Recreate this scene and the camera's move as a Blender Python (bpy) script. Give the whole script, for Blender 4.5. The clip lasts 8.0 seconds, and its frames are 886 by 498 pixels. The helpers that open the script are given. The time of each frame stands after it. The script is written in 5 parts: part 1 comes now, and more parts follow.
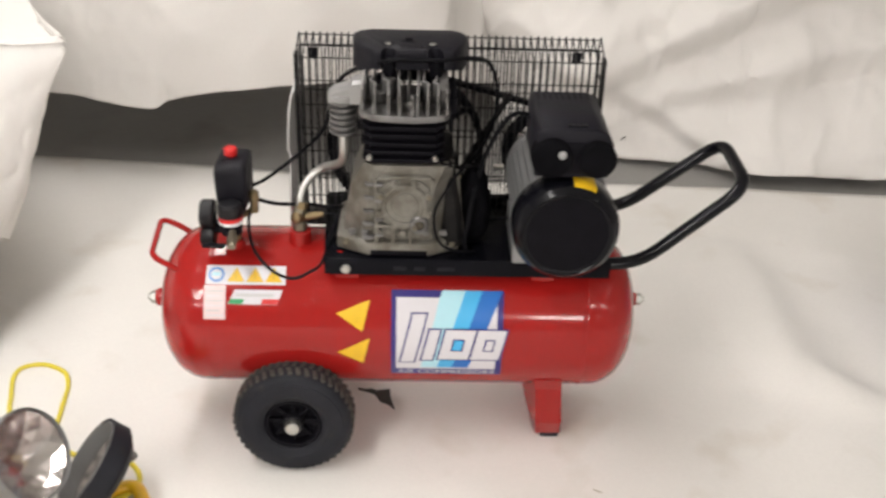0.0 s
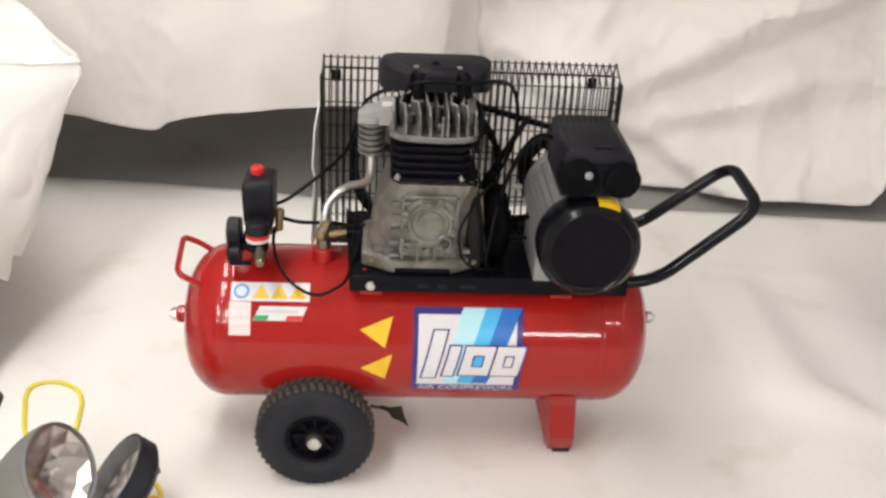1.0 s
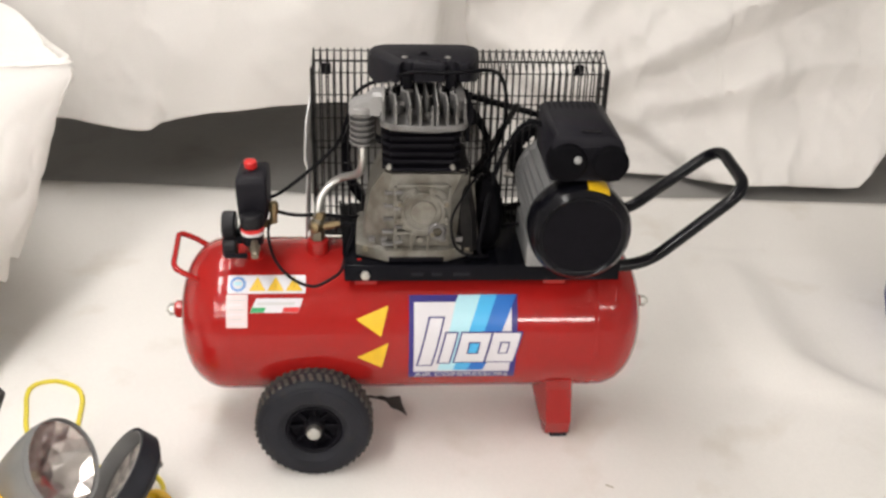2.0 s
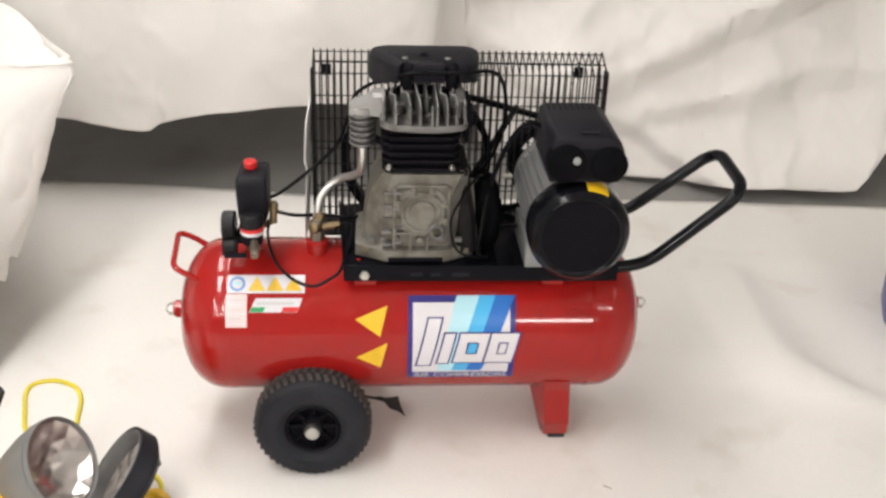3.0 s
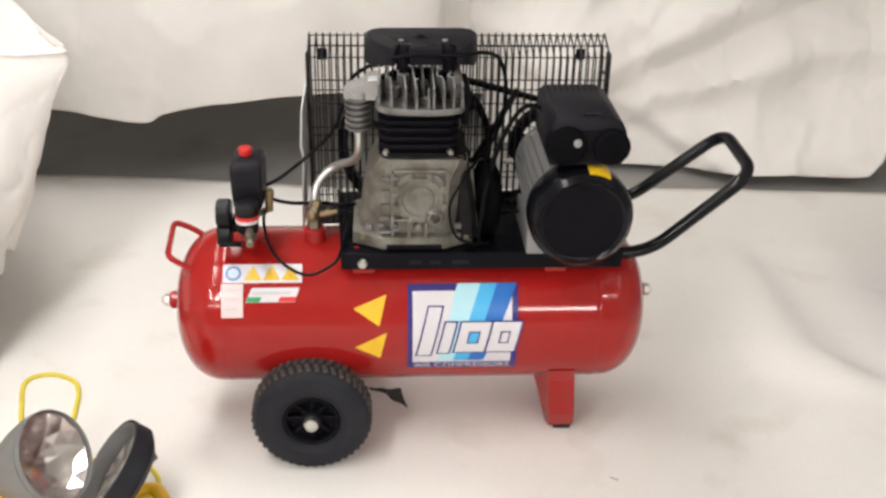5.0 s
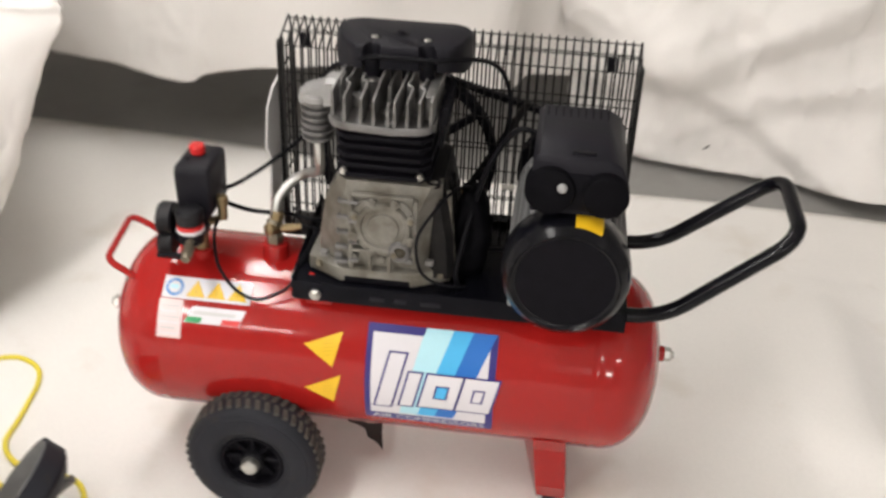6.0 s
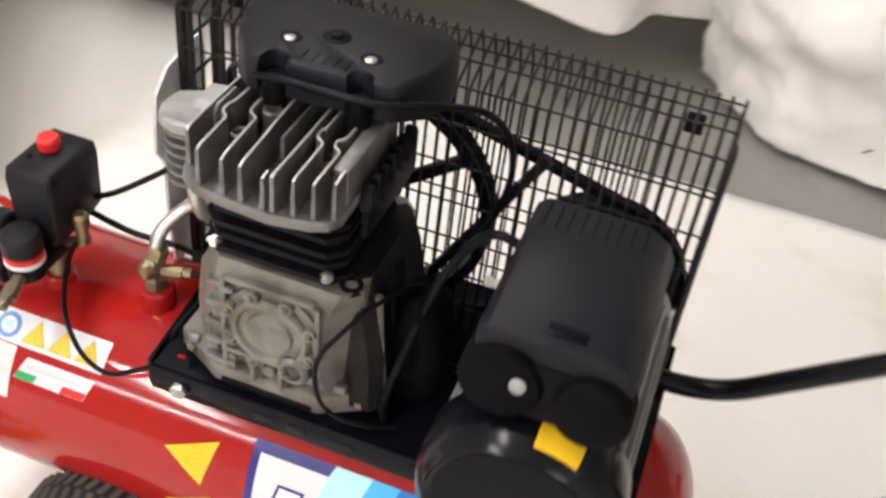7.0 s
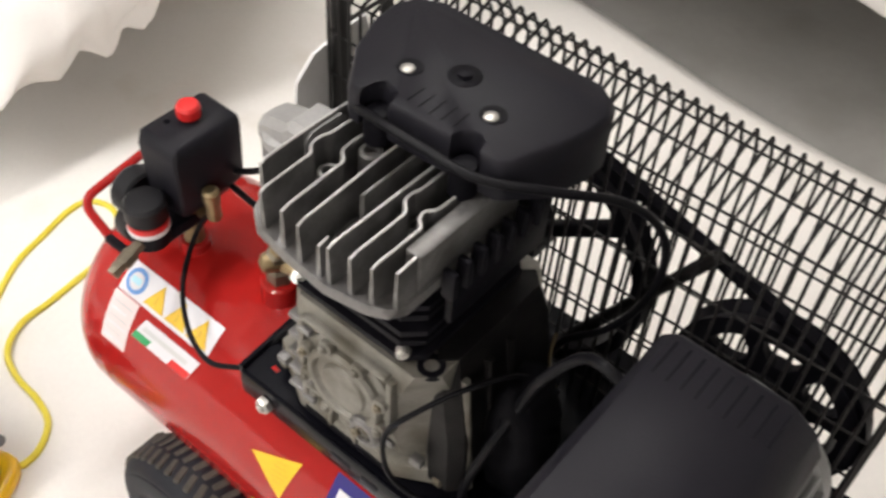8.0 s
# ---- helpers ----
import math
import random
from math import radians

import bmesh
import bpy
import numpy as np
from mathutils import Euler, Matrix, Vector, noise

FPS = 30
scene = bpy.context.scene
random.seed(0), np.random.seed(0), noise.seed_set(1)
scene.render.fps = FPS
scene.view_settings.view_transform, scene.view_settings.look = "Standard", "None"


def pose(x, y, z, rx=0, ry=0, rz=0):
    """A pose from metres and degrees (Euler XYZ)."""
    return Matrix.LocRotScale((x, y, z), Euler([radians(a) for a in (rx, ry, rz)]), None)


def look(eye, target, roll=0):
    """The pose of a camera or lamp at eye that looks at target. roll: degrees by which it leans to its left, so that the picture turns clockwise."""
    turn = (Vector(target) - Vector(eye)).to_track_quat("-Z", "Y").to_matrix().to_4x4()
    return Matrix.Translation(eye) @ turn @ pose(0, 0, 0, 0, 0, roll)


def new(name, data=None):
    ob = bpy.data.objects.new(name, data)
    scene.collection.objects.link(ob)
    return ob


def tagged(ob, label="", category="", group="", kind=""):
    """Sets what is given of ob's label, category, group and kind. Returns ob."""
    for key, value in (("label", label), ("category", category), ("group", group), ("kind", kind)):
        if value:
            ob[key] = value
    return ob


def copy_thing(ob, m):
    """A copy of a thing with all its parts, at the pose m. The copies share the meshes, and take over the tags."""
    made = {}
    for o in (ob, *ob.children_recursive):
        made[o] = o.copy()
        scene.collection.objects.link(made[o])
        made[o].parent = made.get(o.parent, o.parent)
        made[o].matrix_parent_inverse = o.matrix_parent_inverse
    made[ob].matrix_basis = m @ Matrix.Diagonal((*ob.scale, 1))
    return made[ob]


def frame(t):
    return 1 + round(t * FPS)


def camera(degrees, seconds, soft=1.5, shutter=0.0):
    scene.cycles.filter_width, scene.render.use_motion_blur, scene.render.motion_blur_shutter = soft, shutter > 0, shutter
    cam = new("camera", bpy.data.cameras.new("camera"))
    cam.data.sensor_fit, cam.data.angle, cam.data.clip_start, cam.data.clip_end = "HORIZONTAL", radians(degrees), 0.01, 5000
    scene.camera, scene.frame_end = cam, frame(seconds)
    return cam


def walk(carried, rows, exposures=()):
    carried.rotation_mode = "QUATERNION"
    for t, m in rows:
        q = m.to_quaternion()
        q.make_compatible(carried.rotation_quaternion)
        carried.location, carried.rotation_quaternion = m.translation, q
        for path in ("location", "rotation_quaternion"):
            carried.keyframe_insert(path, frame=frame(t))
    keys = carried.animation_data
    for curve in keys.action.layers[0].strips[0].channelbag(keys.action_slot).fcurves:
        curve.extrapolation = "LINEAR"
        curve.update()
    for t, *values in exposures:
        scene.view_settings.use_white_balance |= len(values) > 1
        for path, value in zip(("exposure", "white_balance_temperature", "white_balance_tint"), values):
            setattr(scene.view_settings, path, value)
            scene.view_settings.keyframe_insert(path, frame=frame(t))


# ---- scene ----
cam = camera(46.0, 8.0, soft=2.7, shutter=0.6)
PATH = [
    (0, (-0.036, -1.688, 1.317), (0.009, 0.059, 0.345), 1.7),
    (0.5, (-0.121, -1.712, 1.303), (-0.076, 0.052, 0.362), 1.2),
    (1, (-0.153, -1.732, 1.32), (-0.027, 0.037, 0.397), 3.2),
    (2.5, (-0.147, -1.767, 1.309), (-0.015, 0.002, 0.386), 1.4),
    (3, (-0.153, -1.768, 1.309), (-0.014, 0.004, 0.392), 2.1),
    (3.5, (-0.158, -1.766, 1.311), (-0.01, 0.008, 0.401), 2.1),
    (4, (-0.155, -1.763, 1.302), (-0.015, 0.01, 0.387), 1.7),
    (4.5, (-0.154, -1.767, 1.283), (-0.012, 0.019, 0.395), 1.6),
    (4.7, (-0.158, -1.764, 1.274), (-0.006, 0.013, 0.369), 1.7),
    (5.8, (0.119, -1.503, 1.282), (-0.027, 0.244, 0.319), 1.0),
    (6, (0.164, -1.393, 1.27), (-0.022, 0.313, 0.242), 2.5),
    (6.5, (0.205, -1.008, 1.246), (-0.079, 0.627, 0.131), 5.4),
    (7, (0.253, -0.726, 1.22), (-0.144, 0.748, -0.073), 7.6),
    (7.5, (0.286, -0.515, 1.232), (-0.398, 0.698, -0.203), 6.6),
    (8, (0.279, -0.465, 1.227), (-0.523, 0.619, -0.25), 4.8),
]
EXPOSE = [(0.0, -0.08, 6500, 10), (0.6, -0.02, 6500, 10), (1.2, 0.0, 6500, 10), (4.7, 0.0, 6500, 10), (6.0, 0.0, 6490, 10), (6.5, 0.12, 6470, 10), (7.0, 0.30, 6470, 10), (7.5, 0.34, 6470, 10), (8.0, 0.16, 6470, 10)]
walk(cam, [(t, look(eye, target, roll)) for t, eye, target, roll in PATH], EXPOSE)

# ---- light: fluorescent ceiling fittings in a closed room ----
world = bpy.data.worlds.new("world")
scene.world = world
world.use_nodes = True
world.node_tree.nodes["Background"].inputs[0].default_value = (0.9, 0.93, 1.0, 1)
world.node_tree.nodes["Background"].inputs[1].default_value = 0.02

CEIL = 2.75
# All fittings are unseen; the last one is added as weak side fill.
FITTINGS = [(2.55, -3.6, 1.4, 0), (-2.2, -4.9, 2.6, 0), (-1.7, -2.9, 2.0, 90), (-0.95, -1.0, 1.2, 90), (-0.88, 0.85, 1.05, 90), (2.9, -1.6, 0.2, 90)]
POWER = 26.8
for fx, fy, share, turn in FITTINGS:
    lamp = bpy.data.lights.new("ceiling_tube", "AREA")
    lamp.shape, lamp.size, lamp.size_y = "RECTANGLE", 1.45, 0.19
    lamp.energy, lamp.color = POWER * share, (1.0, 0.965, 0.93)
    new("ceiling_tube", lamp).matrix_world = pose(fx, fy, CEIL - 0.085, rz=turn)

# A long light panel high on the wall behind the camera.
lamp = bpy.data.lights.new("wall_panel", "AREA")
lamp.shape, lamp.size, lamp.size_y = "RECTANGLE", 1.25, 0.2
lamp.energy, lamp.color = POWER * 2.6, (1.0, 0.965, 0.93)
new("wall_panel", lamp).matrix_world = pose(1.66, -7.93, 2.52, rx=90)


# ---- materials ----
def mat(name, base, rough=0.5, metal=0.0, vary=0.12, scale=8.0, fine=120.0, bump=0.1, coat=0.0, dirt=None, dirt_at=0.6, dist=0.002, stretch=(1, 1, 1), spec=0.5):
    """A surface with colour variation at two scales, fine relief and, where given, blotches of dirt."""
    m = bpy.data.materials.new(name)
    m.use_nodes = True
    n, l = m.node_tree.nodes, m.node_tree.links
    p = n["Principled BSDF"]
    p.inputs["Metallic"].default_value = metal
    p.inputs["Coat Weight"].default_value = coat
    p.inputs["Specular IOR Level"].default_value = spec
    p.inputs["Coat Roughness"].default_value = 0.08
    tc, mp = n.new("ShaderNodeTexCoord"), n.new("ShaderNodeMapping")
    mp.inputs["Scale"].default_value = stretch
    l.new(tc.outputs["Object"], mp.inputs[0])
    big, small = n.new("ShaderNodeTexNoise"), n.new("ShaderNodeTexNoise")
    for tex, s, d in ((big, scale, 4), (small, fine, 3)):
        tex.inputs["Scale"].default_value, tex.inputs["Detail"].default_value = s, d
        l.new(mp.outputs[0], tex.inputs["Vector"])
    mix = n.new("ShaderNodeMath")
    mix.operation = "MULTIPLY_ADD"
    l.new(big.outputs[0], mix.inputs[0])
    mix.inputs[1].default_value = 0.65
    half = n.new("ShaderNodeMath")
    half.operation = "MULTIPLY"
    l.new(small.outputs[0], half.inputs[0])
    half.inputs[1].default_value = 0.35
    l.new(half.outputs[0], mix.inputs[2])
    ramp = n.new("ShaderNodeValToRGB")
    ramp.color_ramp.elements[0].position, ramp.color_ramp.elements[1].position = 0.3, 0.7
    ramp.color_ramp.elements[0].color = (*[c * (1 - vary) for c in base], 1)
    ramp.color_ramp.elements[1].color = (*[min(1, c * (1 + vary)) for c in base], 1)
    l.new(mix.outputs[0], ramp.inputs[0])
    colour = ramp.outputs[0]
    if dirt:
        spots = n.new("ShaderNodeTexNoise")
        spots.inputs["Scale"].default_value, spots.inputs["Detail"].default_value = scale * 2.3, 6
        l.new(mp.outputs[0], spots.inputs["Vector"])
        cut = n.new("ShaderNodeMapRange")
        cut.inputs[1].default_value, cut.inputs[2].default_value = dirt_at - 0.12, dirt_at + 0.12
        l.new(spots.outputs[0], cut.inputs[0])
        over = n.new("ShaderNodeMix")
        over.data_type = "RGBA"
        l.new(cut.outputs[0], over.inputs[0])
        l.new(colour, over.inputs[6])
        over.inputs[7].default_value = (*dirt, 1)
        colour = over.outputs[2]
    l.new(colour, p.inputs["Base Color"])
    rr = n.new("ShaderNodeMapRange")
    rr.inputs[3].default_value, rr.inputs[4].default_value = max(0.03, rough * 0.75), min(1, rough * 1.25)
    l.new(mix.outputs[0], rr.inputs[0])
    l.new(rr.outputs[0], p.inputs["Roughness"])
    if bump:
        b = n.new("ShaderNodeBump")
        b.inputs["Strength"].default_value, b.inputs["Distance"].default_value = bump, dist
        l.new(mix.outputs[0], b.inputs["Height"])
        l.new(b.outputs[0], p.inputs["Normal"])
    return m


RED = mat("red_paint", (0.335, 0.012, 0.0105), 0.11, 0, 0.07, 5, 90, 0.02, 0.0, spec=0.36)
RUBBER = mat("rubber", (0.0165, 0.017, 0.022), 0.6, 0, 0.3, 20, 250, 0.25, dirt=(0.024, 0.022, 0.02), dirt_at=0.68, spec=0.2)
TREAD = mat("dusty_tread", (0.060, 0.054, 0.045), 0.8, 0, 0.4, 30, 250, 0.3)
BLACK = mat("black_plastic", (0.0065, 0.0062, 0.0082), 0.42, 0, 0.2, 12, 400, 0.12, spec=0.25)
GRAIN = mat("grained_black_plastic", (0.0100, 0.0094, 0.0132), 0.5, 0, 0.2, 9, 600, 0.25, spec=0.16)
PAINT = mat("black_paint", (0.0040, 0.0040, 0.0062), 0.24, 0, 0.25, 9, 200, 0.06, spec=0.08)
GLOSS = mat("gloss_black_enamel", (0.0040, 0.0040, 0.0060), 0.2, 0, 0.25, 9, 200, 0.06, spec=0.2)
WIRE = mat("black_wire", (0.010, 0.009, 0.009), 0.45, 0, 0.25, 20, 300, 0.1, spec=0.25)
CABLE = mat("cable_sheath", (0.0052, 0.005, 0.0065), 0.42, 0, 0.2, 30, 300, 0.1, spec=0.1)
ALU = mat("cast_aluminium", (0.195, 0.19, 0.188), 0.42, 0.6, 0.3, 14, 260, 0.35, dirt=(0.10, 0.095, 0.09), dirt_at=0.57)
PALEALU = mat("clean_cast_aluminium", (0.31, 0.305, 0.30), 0.45, 0.35, 0.15, 14, 260, 0.3)
FINTOP = mat("pale_fin_aluminium", (0.43, 0.42, 0.416), 0.38, 0.5, 0.2, 60, 300, 0.2)
CAST = mat("dull_cast_aluminium", (0.197, 0.187, 0.164), 0.5, 0.3, 0.25, 16, 300, 0.5, dirt=(0.12, 0.108, 0.085), dirt_at=0.52)
MOTORALU = mat("grey_motor_casting", (0.27, 0.27, 0.27), 0.5, 0.6, 0.2, 12, 250, 0.25)
IRON = mat("black_iron", (0.0066, 0.0061, 0.0086), 0.5, 0, 0.3, 15, 200, 0.3, spec=0.08)
DEEPBLACK = mat("deep_black", (0.0050, 0.0046, 0.0066), 0.45, 0, 0.3, 40, 300, 0.4, spec=0.07)
MATTBLACK = mat("matt_black", (0.0036, 0.0034, 0.0046), 0.7, 0, 0.3, 40, 300, 0.4, spec=0.05)
OILGLASS = mat("oil_behind_glass", (0.035, 0.028, 0.016), 0.12, 0, 0.2, 60, 300, 0.02)
# Casting colour darkened by oil and by the shade beside the crankcase.
OLIVE = mat("oily_shaded_casting", (0.013, 0.0118, 0.0115), 0.5, 0.0, 0.4, 18, 260, 0.4, dirt=(0.006, 0.0055, 0.006), dirt_at=0.5, spec=0.15)
STEEL = mat("zinc_steel", (0.50, 0.49, 0.46), 0.38, 1.0, 0.12, 25, 300, 0.1)
BRASS = mat("tarnished_brass", (0.27, 0.205, 0.115), 0.45, 0.9, 0.25, 40, 300, 0.15)
DULL = mat("dull_zinc_brass", (0.21, 0.185, 0.14), 0.45, 0.85, 0.2, 40, 300, 0.15)
TUBEM = mat("bare_tube", (0.60, 0.60, 0.58), 0.35, 0.9, 0.15, 20, 300, 0.1)
KNOB = mat("red_plastic", (0.62, 0.02, 0.02), 0.35, 0, 0.08, 20, 300, 0.05)
WHITEP = mat("white_label", (0.66, 0.64, 0.67), 0.35, 0, 0.03, 20, 200, 0.02)
PINK = mat("pale_pink_label", (0.74, 0.60, 0.59), 0.4, 0, 0.05, 20, 200, 0.02)
NAVY = mat("navy_print", (0.022, 0.016, 0.17), 0.32, 0, 0.06, 20, 200, 0.02)
PALE = mat("pale_cyan_print", (0.42, 0.70, 0.78), 0.32, 0, 0.04, 20, 200, 0.02)
CYAN = mat("cyan_print", (0.06, 0.42, 0.75), 0.32, 0, 0.05, 20, 200, 0.02)
SKY = mat("light_blue_print", (0.12, 0.27, 0.58), 0.32, 0, 0.05, 20, 200, 0.02)
BLUE = mat("blue_print", (0.010, 0.14, 0.50), 0.32, 0, 0.05, 20, 200, 0.02)
YELLOW = mat("yellow_print", (0.80, 0.49, 0.015), 0.4, 0, 0.06, 20, 200, 0.02)
OCHRE = mat("ochre_print", (0.66, 0.42, 0.012), 0.4, 0, 0.1, 20, 200, 0.02)
GREEN = mat("green_print", (0.02, 0.30, 0.10), 0.4, 0, 0.05, 20, 200, 0.02)
GREYP = mat("grey_print", (0.54, 0.53, 0.53), 0.4, 0, 0.05, 20, 200, 0.02)
CLOTH = mat("white_nonwoven_cloth", (0.765, 0.74, 0.71), 0.85, 0, 0.035, 3, 220, 0.12, dist=0.001)
SHEET = mat("white_floor_sheet", (0.80, 0.775, 0.74), 0.8, 0, 0.05, 2.2, 160, 0.12, dirt=(0.68, 0.63, 0.56), dirt_at=0.69, dist=0.001)
CONCRETE = mat("grey_painted_concrete", (0.27, 0.262, 0.25), 0.6, 0, 0.1, 2.5, 60, 0.15, dirt=(0.22, 0.212, 0.2), dirt_at=0.62)
WALL = mat("wall_plaster", (0.74, 0.72, 0.69), 0.85, 0, 0.05, 2, 80, 0.1)
CEILM = mat("ceiling_white", (0.82, 0.81, 0.79), 0.9, 0, 0.03, 2, 80, 0.08)
YTUBE = mat("yellow_enamel", (0.78, 0.46, 0.01), 0.35, 0, 0.07, 15, 200, 0.05, 0.3)
YCORD = mat("yellow_cord", (0.72, 0.60, 0.05), 0.5, 0, 0.1, 30, 300, 0.1)
FOAM = mat("black_foam", (0.03, 0.026, 0.024), 0.9, 0, 0.2, 30, 400, 0.35)
CHROME = mat("reflector", (0.74, 0.72, 0.70), 0.2, 1.0, 0.08, 9, 60, 0.25)
GREYPL = mat("grey_lamp_housing", (0.17, 0.17, 0.168), 0.45, 0.1, 0.15, 12, 250, 0.1)
BLUEPL = mat("blue_plastic", (0.10, 0.10, 0.26), 0.4, 0, 0.1, 9, 200, 0.05)
CRUMB = mat("dry_crumb", (0.42, 0.37, 0.27), 0.8, 0, 0.2, 60, 300, 0.2)
SCRAP = mat("dark_scrap", (0.035, 0.028, 0.024), 0.7, 0, 0.3, 30, 300, 0.3)
WOOD = mat("table_wood", (0.34, 0.23, 0.13), 0.6, 0, 0.15, 6, 60, 0.1, stretch=(1, 8, 8))
PLATEG = mat("pale_grey_plastic_sheet", (0.74, 0.73, 0.73), 0.5, 0, 0.08, 10, 150, 0.1)

GLASS = bpy.data.materials.new("lamp_glass")
GLASS.use_nodes = True
gn, gl = GLASS.node_tree.nodes, GLASS.node_tree.links
clear, gloss, both = gn.new("ShaderNodeBsdfTransparent"), gn.new("ShaderNodeBsdfGlossy"), gn.new("ShaderNodeMixShader")
clear.inputs[0].default_value = (0.96, 0.95, 0.95, 1)
gloss.inputs["Roughness"].default_value = 0.03
both.inputs[0].default_value = 0.05
gl.new(clear.outputs[0], both.inputs[1])
gl.new(gloss.outputs[0], both.inputs[2])
gl.new(both.outputs[0], gn["Material Output"].inputs[0])


# ---- mesh helpers ----
def part(name, bm, material, parent=None, label="", sharp=32):
    """One mesh object out of a bmesh, under a thing or a part."""
    bmesh.ops.recalc_face_normals(bm, faces=bm.faces)
    for f in bm.faces:
        f.smooth = True
    me = bpy.data.meshes.new(name)
    bm.to_mesh(me)
    bm.free()
    me.set_sharp_from_angle(angle=radians(sharp))
    me.materials.append(material)
    ob = new(name, me)
    ob.parent = parent
    if label:
        tagged(ob, label)
    return ob


def again(ob, name, m, parent=None):
    """Another object on the same mesh."""
    o = new(name, ob.data)
    o.parent = parent or ob.parent
    o.matrix_basis = m
    return o


def empty(name, at=(0, 0, 0)):
    e = new(name)
    e.location = at
    e.empty_display_size = 0.1
    return e


def box(bm, lo, hi, bevel=0.0, seg=2, m=None):
    c = [(a + b) / 2 for a, b in zip(lo, hi)]
    s = [b - a for a, b in zip(lo, hi)]
    vs = bmesh.ops.create_cube(bm, size=1, matrix=Matrix.Translation(c) @ Matrix.Diagonal((*s, 1)))["verts"]
    if bevel:
        es = list({e for v in vs for e in v.link_edges})
        vs = bmesh.ops.bevel(bm, geom=es, offset=bevel, segments=seg, profile=0.5, affect="EDGES")["verts"]
    if m:
        bmesh.ops.transform(bm, matrix=m, verts=list(vs))
    return bm


def turned(axis):
    return Vector(axis).to_track_quat("Z", "Y").to_matrix().to_4x4()


def lathe(bm, profile, at, axis=(0, 0, 1), seg=40):
    """A turned body: profile of (radius, height) along the axis from at."""
    m = Matrix.Translation(at) @ turned(axis)
    rings = []
    for r, h in profile:
        if r < 1e-6:
            rings.append([bm.verts.new(m @ Vector((0, 0, h)))])
        else:
            rings.append([bm.verts.new(m @ Vector((r * math.cos(2 * math.pi * k / seg), r * math.sin(2 * math.pi * k / seg), h))) for k in range(seg)])
    for a, b in zip(rings, rings[1:]):
        for k in range(seg):
            j = (k + 1) % seg
            q = [a[k % len(a)], a[j % len(a)], b[j % len(b)], b[k % len(b)]]
            q = list(dict.fromkeys(q))
            if len(q) > 2:
                bm.faces.new(q)
    for ring in (rings[0], rings[-1]):
        if len(ring) > 2:
            bm.faces.new(ring)
    return bm


def rod(bm, a, b, r, seg=14, r2=None, edge=0.0):
    a, b = Vector(a), Vector(b)
    h = (b - a).length
    r2 = r if r2 is None else r2
    prof = [(r, 0), (r2, h)] if not edge else [(r - edge, 0), (r, edge), (r2, h - edge), (r2 - edge, h)]
    return lathe(bm, prof, a, b - a, seg)


def curve(pts, steps=8, closed=False):
    """Points on a smooth line through pts."""
    P = [Vector(p) for p in pts]
    if len(P) < 3:
        return P
    n, out = len(P), []
    for i in range(n if closed else n - 1):
        g = (lambda k: P[k % n]) if closed else (lambda k: P[min(max(k, 0), n - 1)])
        a, b, c, d = g(i - 1), g(i), g(i + 1), g(i + 2)
        for s in range(steps):
            t = s / steps
            out.append(0.5 * (2 * b + (c - a) * t + (2 * a - 5 * b + 4 * c - d) * t * t + (3 * b - a - 3 * c + d) * t**3))
    if not closed:
        out.append(P[-1])
    return out


def tube(bm, pts, r, seg=10, steps=8, closed=False, smooth=True):
    """A round bar along a line."""
    P = curve(pts, steps, closed) if smooth else [Vector(p) for p in pts]
    n = len(P)
    rings, up = [], None
    for i, p in enumerate(P):
        t = (P[(i + 1) % n] - P[i - 1]) if closed else (P[min(i + 1, n - 1)] - P[max(i - 1, 0)])
        t.normalize()
        if up is None:
            up = t.orthogonal().normalized()
        up = (up - t * up.dot(t)).normalized()
        side = t.cross(up)
        k = r[i] if isinstance(r, list) else r
        rings.append([bm.verts.new(p + k * (math.cos(2 * math.pi * j / seg) * up + math.sin(2 * math.pi * j / seg) * side)) for j in range(seg)])
    for a, b in zip(rings, rings[1:] + ([rings[0]] if closed else [])):
        for j in range(seg):
            bm.faces.new((a[j], a[(j + 1) % seg], b[(j + 1) % seg], b[j]))
    if not closed:
        bm.faces.new(rings[0])
        bm.faces.new(rings[-1])
    return bm


def rounded(pts, r, steps=5):
    """A corner line with its inner corners rounded off by r."""
    P = [Vector(p) for p in pts]
    out = [P[0]]
    for a, b, c in zip(P, P[1:], P[2:]):
        u, v = (a - b), (c - b)
        k = min(r, u.length * 0.49, v.length * 0.49)
        u, v = b + u.normalized() * k, b + v.normalized() * k
        for s in range(steps + 1):
            t = s / steps
            out.append((1 - t) ** 2 * u + 2 * t * (1 - t) * b + t * t * v)
    return out + [P[-1]]


def prism(bm, outline, depth, m):
    """A flat outline of (u, v), raised by depth along the third axis, laid by m."""
    low = [bm.verts.new(m @ Vector((u, v, 0))) for u, v in outline]
    top = [bm.verts.new(m @ Vector((u, v, depth))) for u, v in outline]
    bm.faces.new(low)
    bm.faces.new(top)
    n = len(low)
    for k in range(n):
        bm.faces.new((low[k], low[(k + 1) % n], top[(k + 1) % n], top[k]))
    return bm


def loft(bm, sections):
    """A body through rings of equal count, closed at both ends."""
    rings = [[bm.verts.new(p) for p in s] for s in sections]
    n = len(rings[0])
    for a, b in zip(rings, rings[1:]):
        for k in range(n):
            bm.faces.new((a[k], a[(k + 1) % n], b[(k + 1) % n], b[k]))
    bm.faces.new(rings[0])
    bm.faces.new(rings[-1])
    return bm


